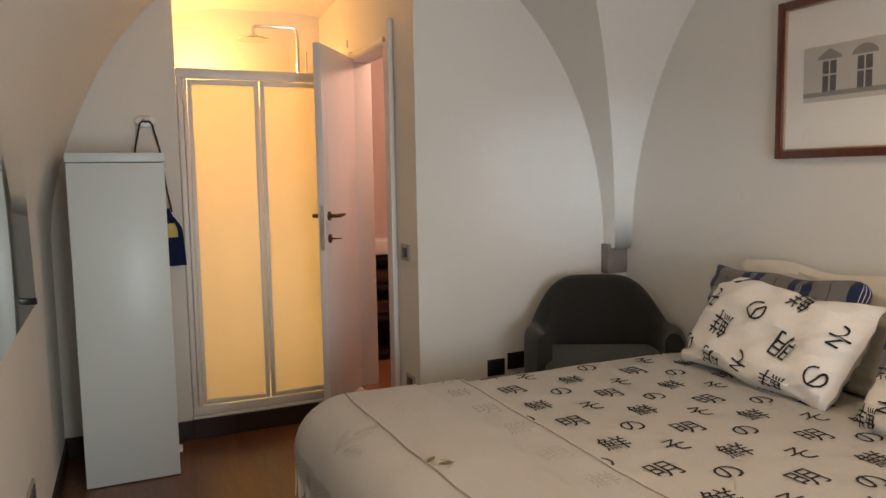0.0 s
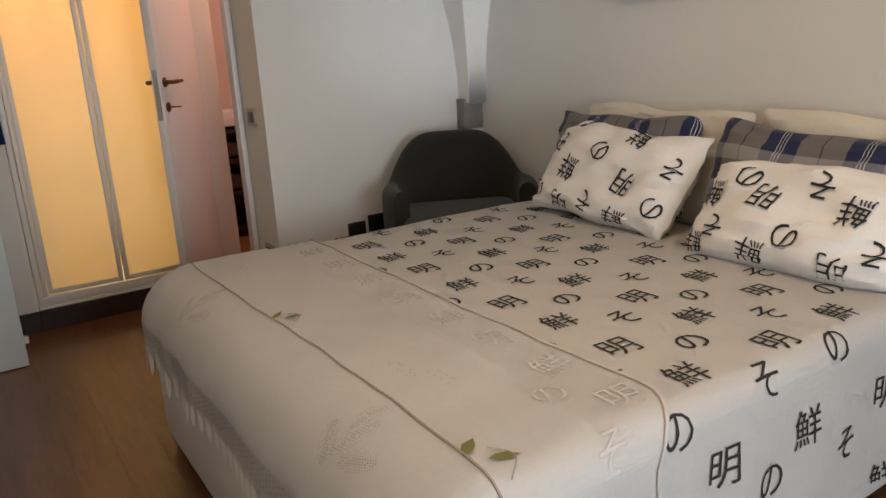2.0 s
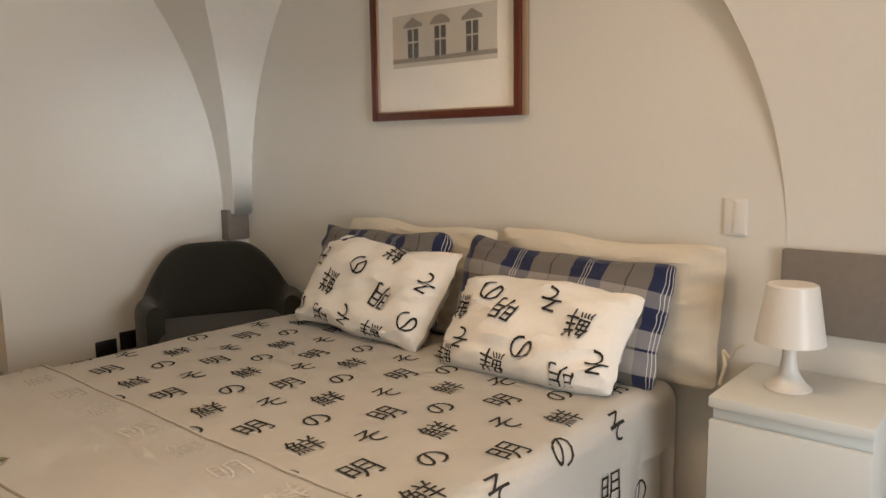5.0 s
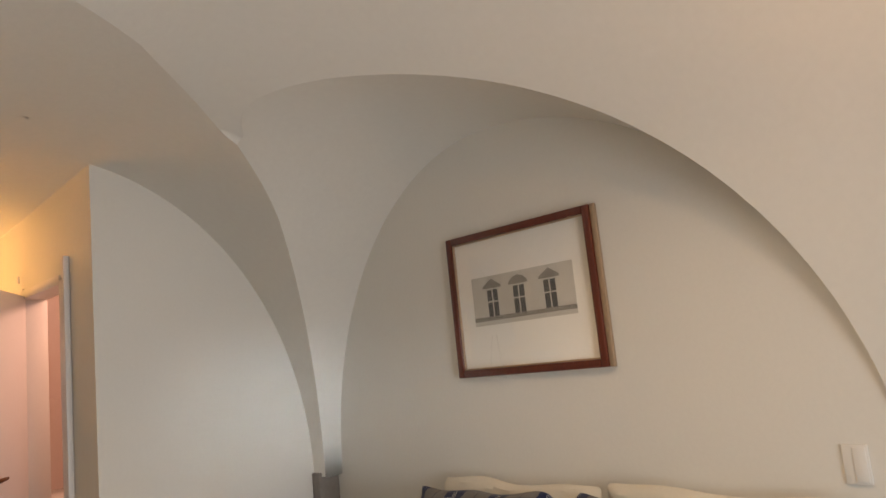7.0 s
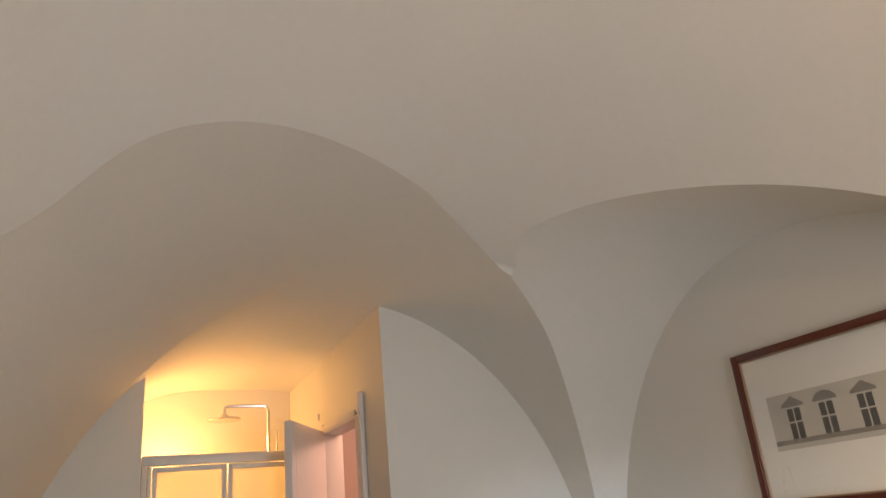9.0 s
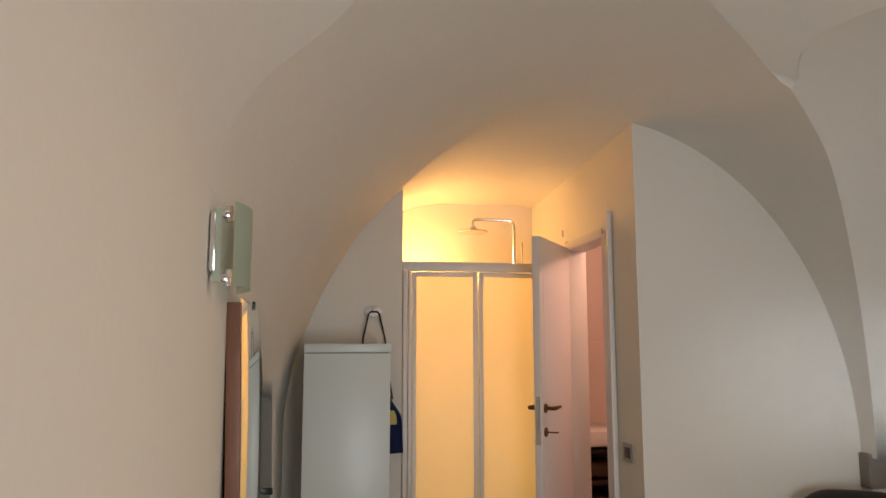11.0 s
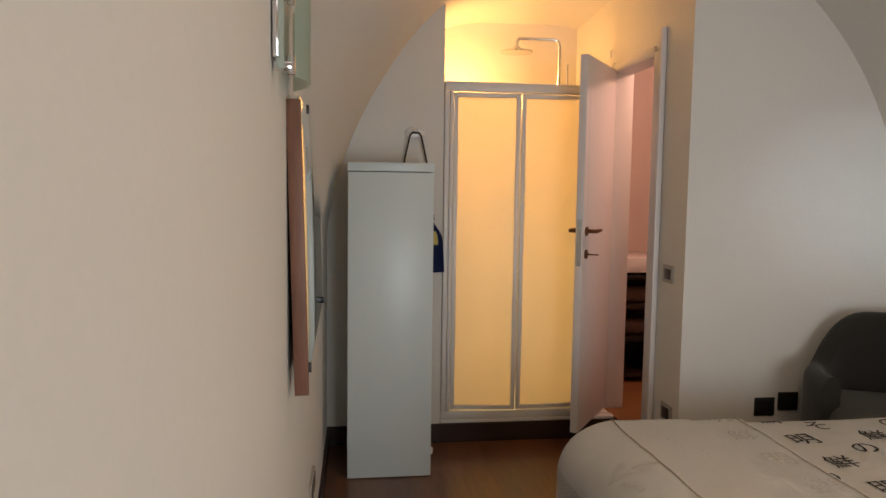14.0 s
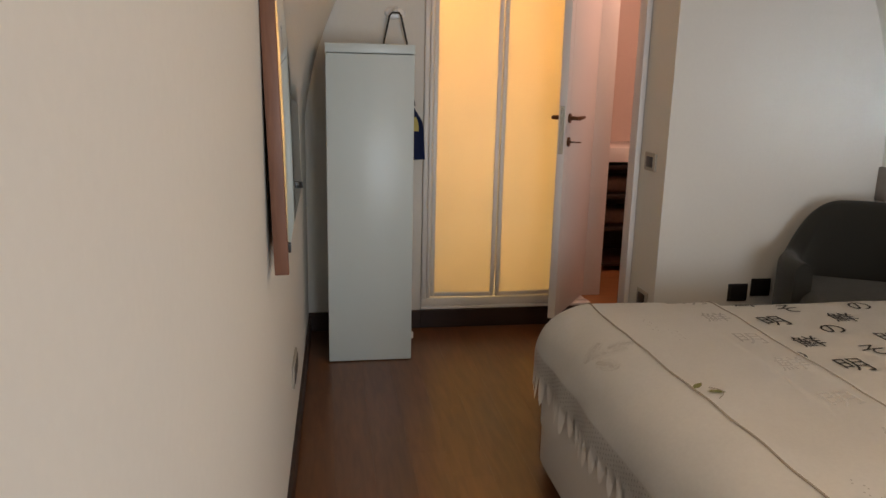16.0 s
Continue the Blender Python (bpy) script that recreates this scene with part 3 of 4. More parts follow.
def wall_plate(name, m, w, h, holes, label, category, plate=PLATE, module=PLASTICBLACK):
    """A switch or socket plate: a bevelled plate with inset modules. Local x along the wall, z up, -y out of it."""
    ob = thing(name, (0, 0, 0), label, category)
    ob.matrix_basis = m
    part("plate", box(-w / 2, w / 2, -0.009, 0.0, -h / 2, h / 2, 0.003), plate, ob)
    for cx, cw, ch in holes:
        part("module", box(cx - cw / 2, cx + cw / 2, -0.0125, -0.008, -ch / 2, ch / 2, 0.002), module, ob)
    return ob


wall_plate("light_switch", Matrix.Translation((1.793, 3.655, 1.02)) @ Matrix.Rotation(radians(-90), 4, "Z"), 0.115, 0.085, [(0.0, 0.065, 0.05)], "beige switch plate with dark buttons beside the bathroom door", "switch")
wall_plate("wall_socket", Matrix.Translation((1.793, 3.62, 0.355)) @ Matrix.Rotation(radians(-90), 4, "Z"), 0.115, 0.085, [(0.0, 0.07, 0.055)], "beige socket plate low on the wall by the bathroom door", "socket")
for xx in (2.215, 2.332):
    wall_plate("wall_socket", Matrix.Translation((xx, YA, 0.408 + (xx - 2.195) * 0.2)), 0.1, 0.086, [(0.0, 0.078, 0.07)], "black socket low on the wall beside the armchair", "socket", PLASTICBLACK)
wall_plate("wall_socket", Matrix.Translation((west(2.95), 2.95, 0.335)) @ Matrix.Rotation(radians(89), 4, "Z"), 0.2, 0.085, [(-0.05, 0.075, 0.055), (0.05, 0.075, 0.055)], "beige double socket low on the walkway wall", "socket", PLATE, material("grey_module", (0.06, 0.05, 0.04), 0.4, bump=0))
wall_plate("light_switch", Matrix.Translation((XR, 0.88, 1.105)) @ Matrix.Rotation(radians(-90), 4, "Z"), 0.072, 0.115, [(0.012, 0.036, 0.1)], "white switch plate above the bedside", "switch", PLASTICWHITE, PLASTICWHITE)

# ---- tall cabinet ----
cab = thing("tall_cabinet", (0.475, 3.825, 0.0), "tall narrow white lacquered cabinet standing on the parquet", "cabinet")
part("body", box(-0.203, 0.203, 0.022, 0.36, 0.0, 1.485, 0.003), CABLACQ, cab)
part("door", box(-0.203, 0.203, 0.0, 0.02, 0.004, 1.485, 0.003), CABLACQ, cab, "smooth pale grey-green door front")
part("top_panel", box(-0.205, 0.205, -0.002, 0.365, 1.488, 1.53, 0.003), CABLACQ, cab)
part("floor_glide", lathe([(0.0, 0.0), (0.012, 0.0), (0.012, 0.03), (0.0, 0.03)], (0.213, 0.1, 0.08), 16), PLASTICWHITE, cab)

# ---- hook with bag ----
hook = thing("wall_hook", (0.628, YN, 1.705), "white ceramic coat hook on the niche wall", "hook")
part("hook_plate", lathe([(0.0, 0.0), (0.05, 0.0), (0.056, 0.008), (0.045, 0.02), (0.0, 0.026)], (0, 0, 0), 24), CERAMIC, hook).matrix_basis = Matrix.Rotation(radians(90), 4, "X") @ Matrix.Diagonal((1, 0.6, 1, 1))
part("knob", tube([(0, -0.015, 0), (0, -0.05, 0.005), (0, -0.058, 0.02)], 0.012), CERAMIC, hook)
bag = thing("cloth_bag", (0.70, 4.25, 0.96), "blue cloth bag with a yellow print hanging behind the cabinet", "bag")


def bag_fn(u, v):
    w = 0.10 + 0.02 * (1 - v)
    bulge = 0.028 * (1 - abs(u) ** 2.2) * (0.4 + 0.6 * math.sin(math.pi * min(1, 0.15 + 0.8 * (1 - v))))
    wob = 0.006 * math.sin(9 * u + 4 * v)
    return Vector((u * w * (1 - 0.5 * smoothstep(0.6, 1.0, v)) - 0.03, -bulge + wob, v * 0.30))


part("body", sheet_of(bag_fn, span(-1, 1, 17), span(0, 1, 15), thick=0.006), BLUECLOTH, bag)
part("print", sheet_of(lambda u, v: bag_fn(u, v) + Vector((0, -0.004, 0)), span(0.3, 0.75, 6), span(0.5, 0.74, 6)), YELLOWCLOTH, bag, "yellow printed patch")
part("strap", join(tube([(-0.129, 0.02, 0.6), (-0.102, 0.01, 0.728), (-0.09, 0.0, 0.742), (-0.055, 0.0, 0.742), (-0.043, 0.01, 0.728), (-0.012, 0.02, 0.6), (0.01, 0.01, 0.4), (0.03, 0.0, 0.28)], 0.005),
                   tube([(-0.129, 0.02, 0.6), (-0.135, 0.01, 0.45), (-0.1, 0.0, 0.28)], 0.005)), STRAP, bag, "dark cord straps")

# ---- wall mirror with wooden sides, glass wall lamp ----
mir = thing("wall_mirror", (west(2.1) - 0.013, 2.1, 0.93), "wide wall mirror with brown wooden side boards on a wall", "mirror")
tilt = Matrix.Rotation(radians(-1.5), 4, "Y")


def mpart(name, bm, mat, label=""):
    bmesh.ops.transform(bm, matrix=tilt, verts=bm.verts[:])
    return part(name, bm, mat, mir, label)


mpart("side_board", box(0.03, 0.064, 0.0, 0.02, -0.015, 0.69, 0.002), BROWNWOOD, "brown wooden edge board")
mpart("back_board", box(0.036, 0.054, 0.02, 1.22, 0.03, 0.69, 0.002), DARKWOOD)
mpart("mirror_glass", box(0.055, 0.061, 0.022, 1.22, 0.02, 0.70, 0.0015), MIRROR, "silvered mirror glass")
for yy, zz in ((0.08, 0.035), (1.17, 0.035), (0.35, 0.7), (1.17, 0.695)):
    mpart("mirror_clip", box(0.060, 0.068, yy - 0.008, yy + 0.008, zz - 0.012, zz + 0.012, 0.002), PLASTICBLACK)
sconce = thing("wall_lamp", (west(2.0), 1.93, 1.645), "wall lamp of pale green frosted glass on chrome brackets", "wall lamp")
part("glass_plate", sheet_of(lambda t, z: Vector((0.012 + 0.05 * math.sin(math.pi * (0.15 + 0.85 * t)), -0.02 + 0.27 * t, z)), span(0, 1, 17), span(0.0, 0.185, 3), thick=0.005), GREENGLASS, sconce, "pale green frosted glass shade")
part("back_plate", box(0.0, 0.012, -0.13, -0.06, 0.02, 0.14, 0.003), CHROME, sconce)
part("glass_tube", tube([(0.014, -0.12, 0.0), (0.014, -0.12, 0.15)], 0.008), GREENGLASS, sconce)
for zz in (0.0, 0.132):
    part("bracket", join(box(0.0, 0.036, -0.115, -0.085, zz, zz + 0.016, 0.003), tube([(0.034, -0.1, zz - 0.008), (0.034, -0.1, zz + 0.026)], 0.008)), CHROME, sconce)

# ---- framed print above the bed ----
pic = thing("framed_print", (XR, 2.058, 1.446), "framed engraving of three windows in a dark red wooden frame", "picture")
PW, PH = 0.39, 0.628


def pbox(y0, y1, z0, z1, x0, x1, bev=0.0):
    return box(-x1, -x0, y0, y1, z0, z1, bev)


for y0, y1, z0, z1 in ((-PW, -PW + 0.032, 0, PH), (PW - 0.032, PW, 0, PH), (-PW + 0.032, PW - 0.032, 0, 0.032), (-PW + 0.032, PW - 0.032, PH - 0.032, PH)):
    part("frame_bar", pbox(y0, y1, z0, z1, 0.002, 0.03, 0.006), FRAMEWOOD, pic)
for y0, y1, z0, z1 in ((-PW + 0.032, -PW + 0.038, 0.032, PH - 0.032), (PW - 0.038, PW - 0.032, 0.032, PH - 0.032), (-PW + 0.038, PW - 0.038, 0.032, 0.038), (-PW + 0.038, PW - 0.038, PH - 0.038, PH - 0.032)):
    part("inner_fillet", pbox(y0, y1, z0, z1, 0.008, 0.02, 0.001), material("gilt", (0.42, 0.3, 0.2), 0.4, 0.3, bump=0) if y0 == -PW + 0.032 else bpy.data.materials["gilt"], pic)
part("outer_moulding", pbox(-PW - 0.022, -PW, 0.0, PH, 0.002, 0.02, 0.003), bpy.data.materials["gilt"], pic, "narrow gilt outer moulding")
part("mount", pbox(-PW + 0.033, PW - 0.033, 0.033, PH - 0.033, 0.003, 0.006), PAPER, pic, "cream paper mount")
prn = part("engraving", pbox(-0.272, 0.272, 0.217, 0.43, 0.006, 0.0075), PRINT, pic, "pale grey-brown engraving of a facade")
part("ground_line", pbox(-0.272, 0.272, 0.236, 0.254, 0.0075, 0.0082), ENGRAVE, prn)
for k, cy in enumerate((-0.152, 0.01, 0.157)):
    part("window_shape", join(pbox(cy - 0.03, cy + 0.03, 0.254, 0.369, 0.0075, 0.0081)), ENGRAVEDARK, prn)
    part("window_bars", join(pbox(cy - 0.003, cy + 0.003, 0.254, 0.369, 0.0081, 0.0087), pbox(cy - 0.03, cy + 0.03, 0.314, 0.320, 0.0081, 0.0087),
                             pbox(cy - 0.042, cy - 0.03, 0.254, 0.374, 0.0075, 0.0084), pbox(cy + 0.03, cy + 0.042, 0.254, 0.374, 0.0075, 0.0084)), PRINT, prn)
    bm = bmesh.new()
    tops = [(cy - 0.052, 0.376), (cy + 0.052, 0.376), (cy + 0.052, 0.386)] + ([(cy + 0.03, 0.406), (cy, 0.414), (cy - 0.03, 0.406)] if k == 1 else [(cy, 0.417)]) + [(cy - 0.052, 0.386)]
    bm.faces.new([bm.verts.new((-0.0086, a, b)) for a, b in tops])
    part("pediment", bm, ENGRAVE, prn, smooth=False)
pane = part("glass_pane", pbox(-PW + 0.033, PW - 0.033, 0.033, PH - 0.033, 0.014, 0.016), CLEAR, pic)
pane.visible_shadow = False

# ---- bed ----
TOP = 0.594


def roll(s, r, flare=0.0):
    """How far out and how far down a cloth lies, s beyond the start of a rounded edge of radius r."""
    if s <= 0:
        return s, 0.0
    if s < r * math.pi / 2:
        a = s / r
        return r * math.sin(a), r * (1 - math.cos(a))
    return r + flare * (s - r * math.pi / 2), r + (s - r * math.pi / 2)


bed = thing("double_bed", (1.95, 1.94, 0.0), "white upholstered double bed with printed bedding", "bed")


def rounded_frame():
    bm = box(1.012, 2.93, 1.03, 2.79, 0.035, 0.4)
    up = [e for e in bm.edges if abs(e.verts[0].co.z - e.verts[1].co.z) > 0.1]
    bmesh.ops.bevel(bm, geom=up, offset=0.13, segments=8, affect="EDGES", profile=0.5)
    flat = [e for e in bm.edges if abs(e.verts[0].co.z - e.verts[1].co.z) < 1e-5]
    bmesh.ops.bevel(bm, geom=flat, offset=0.025, segments=3, affect="EDGES", profile=0.5)
    bmesh.ops.translate(bm, vec=(-1.95, -1.94, 0), verts=bm.verts[:])
    return bm


part("bed_frame", rounded_frame(), FAUX, bed, "white leatherette bed frame")
part("mattress", box(1.08 - 1.95, 2.9 - 1.95, 1.05 - 1.94, 2.77 - 1.94, 0.3, TOP - 0.012, 0.06, 4), SHEET, bed)
for fx in (1.15, 2.8):
    for fy in (1.2, 2.7):
        part("foot", box(fx - 0.03 - 1.95, fx + 0.03 - 1.95, fy - 0.03 - 1.94, fy + 0.03 - 1.94, 0.0, 0.04, 0.003), PLASTICBLACK, bed)
# upholstered head end
part("headboard", box(2.925 - 1.95, 2.985 - 1.95, 1.04 - 1.94, 2.78 - 1.94, 0.035, 0.5, 0.025, 3), FAUX, bed)

Y0, Y1, RS = 1.012, 2.80, 0.06


def ruck(x, y, amp=0.004):
    return amp * (noise.noise(Vector((x * 3.1, y * 3.1, 0.3))) + 0.5 * noise.noise(Vector((x * 9, y * 9, 1.7))))


def sheet_pt(x, v, lift=0.0):
    """A point of the printed sheet: x along the bed, v across it, running on down both sides."""
    lo, hi = Y0 + RS, Y1 - RS
    if v < lo:
        out, down = roll(lo - v, RS, 0.03)
        y = lo - out
    elif v > hi:
        out, down = roll(v - hi, RS, 0.03)
        y = hi + out
    else:
        y, down = v, 0.0
    fall = smoothstep(0.05, 0.25, down)
    y += (-1 if v < lo else 1) * fall * 0.008 * math.sin(x * 21 + 1.3 * math.sin(x * 7)) * (v < lo or v > hi)
    normal = Vector((0, 0, 1)) if down < RS * 0.7 else Vector((0, -1 if v < lo else 1, 0))
    tuck = smoothstep(2.62, 2.9, x) * 0.02
    return Vector((x, y, TOP - down - tuck + ruck(x, v) * (1 - fall))) + normal * lift


def hang(x):
    return 0.12 + 0.26 * smoothstep(2.5, 2.66, x)


def cover_fn(u, w):
    """u along the bed, w from -1 (hem on the near side) to 1."""
    x = 1.45 + u * (2.89 - 1.45)
    flat = Y1 - RS - (Y0 + RS)
    side = RS * math.pi / 2 + (TOP - RS - hang(x)) - 0.01
    if w < -0.5:
        v = Y0 + RS - side * (-0.5 - w) * 2
    elif w > 0.5:
        v = Y1 - RS + (RS * math.pi / 2 + 0.22) * (w - 0.5) * 2
    else:
        v = Y0 + RS + flat * (w + 0.5)
    return sheet_pt(x, v)


cover = tagged(part("printed_sheet", sheet_of(cover_fn, span(0, 1, 90), span(-1, -0.5, 26)[:-1] + span(-0.5, 0.5, 60) + span(0.5, 1, 16)[1:], thick=0.0015), SHEET), "off-white cotton sheet printed with black brush characters", "bed sheet")

GLYPHS = {}


def glyph(ch):
    """Flat triangles of one character, centred, about 1 high."""
    if ch not in GLYPHS:
        c = bpy.data.curves.new("glyph", "FONT")
        c.body, c.resolution_u = ch, 3
        ob = bpy.data.objects.new("glyph", c)
        scene.collection.objects.link(ob)
        bpy.context.view_layer.update()
        me = bpy.data.meshes.new_from_object(ob.evaluated_get(bpy.context.evaluated_depsgraph_get()))
        pts = np.array([v.co[:2] for v in me.vertices])
        mid = (pts.max(0) + pts.min(0)) / 2
        GLYPHS[ch] = ((pts - mid).tolist(), [tuple(p.vertices) for p in me.polygons])
        bpy.data.objects.remove(ob)
        bpy.data.meshes.remove(me)
    return GLYPHS[ch]


def printed(ch, size, place, turn=0.0):
    """A character laid on a cloth by place(a, b), its own plane's axes in metres."""
    pts, faces = glyph(ch)
    bm = bmesh.new()
    ca, sa = math.cos(radians(turn)), math.sin(radians(turn))
    vs = [bm.verts.new(place(size * (ca * a - sa * b), size * (sa * a + ca * b))) for a, b in pts]
    for f in faces:
        try:
            bm.faces.new([vs[i] for i in f])
        except ValueError:
            pass
    return bm


MING, NO, SEN, SO = "明", "の", "鮮", "そ"
rng = random.Random(4)
FAINT = []
for col in range(-4, 8):
    x = 1.785 + 0.142 * col
    pair = ((MING, SEN), (NO, SO), (SEN, MING), (SO, NO))[col % 4]
    for row in range(-1, 9):
        yv = 2.57 - 0.2095 * row - (0.1 if col % 2 else 0.0)
        if yv < 0.95 or yv > 2.8 or x > 2.72:
            continue
        ch = pair[row % 2]
        xx, yy, turn = x + rng.uniform(-0.01, 0.01), yv + rng.uniform(-0.012, 0.012), rng.uniform(-6, 6)
        if col == -2 or (col == -3 and yv < 1.3):
            FAINT.append((ch, xx + (0.077 if col == -2 else 0.13), yy, turn))
        if col < -1:
            continue
        part("character", printed(ch, 0.102, lambda a, b: sheet_pt(xx + a, yy + b, 0.0024), turn), INK, cover, smooth=False)
for ch, x, z in ((MING, 1.78, 0.42), (NO, 1.955, 0.315), (SEN, 2.08, 0.41), (SO, 2.26, 0.30), (MING, 2.44, 0.385), (NO, 2.63, 0.30), (SEN, 1.83, 0.17), (SEN, 2.45, 0.13)):
    v0 = Y0 + RS - (RS * math.pi / 2 + TOP - RS - z)
    part("character", printed(ch, 0.105, lambda a, b: sheet_pt(x + a, max(v0 + b, Y0 + RS - RS * math.pi / 2 - (TOP - RS - 0.125)), 0.0026), 0), INK, cover, smooth=False)

# throw over the foot
FX, RF = 0.995, 0.2


def throw_pt(s, v, lift=0.0):
    """s: from the throw's edge on the bed (0) towards and down the foot; v across the bed."""
    xs = 1.665 - s - 0.11 * smoothstep(0.0, 0.2, Y0 + 0.1 - v) * max(0.0, 1 - s / 0.5)
    start = FX + RF
    outx, dropx = roll(start - xs, RF, 0.06)
    x = start - outx if xs < start else xs
    lo, hi, r = Y0 + 0.055, Y1 - 0.055, 0.075
    if v < lo:
        out, dropy = roll(lo - v, r, 0.04)
        y = lo - out
    elif v > hi:
        out, dropy = roll(v - hi, r, 0.04)
        y = hi + out
    else:
        y, dropy = v, 0.0
    drop = (dropx ** 1.6 + dropy ** 1.6) ** (1 / 1.6) if dropx > 0 and dropy > 0 else dropx + dropy
    mix = min(dropx, dropy) / 0.35
    x += 0.10 * max(0, mix)
    y += (0.10 if v < lo else -0.10) * max(0, mix)
    fall = smoothstep(0.08, 0.3, drop)
    x -= fall * 0.010 * math.sin(v * 19 + 2 * math.sin(v * 5)) * (dropx > dropy)
    y += fall * 0.010 * math.sin(xs * 23) * (dropy >= dropx)
    n = Vector((0, 0, 1)) if drop < 0.06 else Vector((-1, 0, 0.4)) if dropx > dropy else Vector((0, -1 if v < lo else 1, 0.3))
    return Vector((x, y, max(TOP + 0.012 - drop, 0.06) + ruck(x, y, 0.011) * (1 - 0.6 * fall) + 0.005 * smoothstep(0.19, 0.2, s - 0.03 * math.sin(2.2 * v)))) + n.normalized() * lift


S_END = 0.66 - RF + RF * math.pi / 2
throw = tagged(part("bed_throw", sheet_of(lambda s, v: throw_pt(s, v), span(0, S_END, 60), span(0.62, 3.2, 110), thick=0.0015), THROW), "off-white cotton throw with crochet lace edge over the bed foot", "throw")
part("hem_cord", tube([throw_pt(0.015, v, 0.002) for v in span(0.74, 3.14, 90)], 0.0022, 6), CORD, throw, "thin brown hem stitch")
part("fold_cord", tube([throw_pt(0.462 + 0.012 * math.sin(v * 3), v, 0.002) for v in span(0.74, 3.14, 90)], 0.003, 6), CORD, throw, "brown piped seam")
for ch, fx_, fy_, turn in FAINT:
    part("faint_character", printed(ch, 0.098, lambda a, b: throw_pt(1.665 - fx_ - a, fy_ + b, 0.0022), turn), FAINTINK, throw, "faint character showing through the cloth", smooth=False)
# lace: a band with scalloped tongues
def lace_pt(v, d):
    return throw_pt(S_END + d, v, 0.001)


part("lace_band", sheet_of(lambda v, d: lace_pt(v, d), span(0.72, 3.16, 120), span(-0.03, 0.035, 5), thick=0.002), LACE, throw, "crochet lace band")
for k in range(44):
    vc = 0.76 + k * 0.0548
    bm = bmesh.new()
    ln = 0.07 + 0.025 * rng.random() + (0.03 if vc < 1.5 else 0)
    outline = [(-0.022, 0.0), (0.022, 0.0), (0.02, 0.4), (0.012, 0.8), (0.0, 1.0), (-0.012, 0.8), (-0.02, 0.4)]
    bm.faces.new([bm.verts.new(lace_pt(vc + a, 0.034 + b * ln)) for a, b in outline])
    bmesh.ops.solidify(bm, geom=bm.faces[:], thickness=0.003)
    part("lace_point", bm, LACE, throw)
bm = bmesh.new()


def dot(s, v, r):
    bm.faces.new([bm.verts.new(throw_pt(s + r * math.cos(a), v + r * math.sin(a), 0.003)) for a in [k * math.pi / 3 for k in range(6)]])


for k in range(150):
    for j in range(4):
        dot(S_END - 0.024 + 0.014 * j + 0.006 * (k % 2), 0.76 + k * 0.0158, 0.0035)
for cv in (1.35, 2.35):
    for px, py, ln, wd, turn in ((0.0, 0.0, 0.06, 0.028, 20), (0.035, 0.05, 0.05, 0.024, -35), (0.03, -0.06, 0.055, 0.025, 70), (-0.05, 0.02, 0.045, 0.022, 5)):
        c, s_ = math.cos(radians(turn)), math.sin(radians(turn))
        for i in range(-8, 9):
            for j in range(-4, 5):
                a, b = (i + 0.5 * (j % 2)) / 8, j / 4.5
                if a * a + b * b > 1 - 0.25 * a or rng.random() < 0.12:
                    continue
                dot(0.57 + px + c * a * ln - s_ * b * wd, cv + py + s_ * a * ln + c * b * wd, 0.0016 + 0.0010 * (abs(b) < 0.3))
    for k in range(10):
        dot(0.36 + 0.012 * math.sin(1.7 * k), cv + 0.1 + 0.011 * k, 0.0024)
        dot(0.31 + 0.014 * math.cos(2.1 * k), cv + 0.02 + 0.009 * k, 0.0022)
part("eyelet_work", bm, EYELET, throw, "open eyelet embroidery", smooth=False)["kind"] = "stuff"
for cv, sc in ((1.12, 1.3), (2.02, 1.0)):
    for da, db, turn in ((0.0, 0.015, 40), (-0.028, -0.03, -15)):
        bm = bmesh.new()
        pts = [(-0.025, 0), (-0.012, 0.009), (0.005, 0.011), (0.025, 0), (0.005, -0.008), (-0.012, -0.007)]
        c, s_ = math.cos(radians(turn)), math.sin(radians(turn))
        bm.faces.new([bm.verts.new(throw_pt(0.47 + da * sc + sc * (c * a - s_ * b) * -1 - 0.03, cv + db * sc + sc * (s_ * a + c * b), 0.004)) for a, b in pts])
        part("embroidered_leaf", bm, LEAF, throw, "green embroidered leaf", smooth=False)
    part("embroidered_tendril", tube([throw_pt(0.43 - sc * (0.012 + 0.022 * math.sin(a * 0.9)), cv - sc * 0.018 * a, 0.004) for a in span(0, 4, 16)], 0.0014, 5), CORD, throw)

# ---- pillows ----


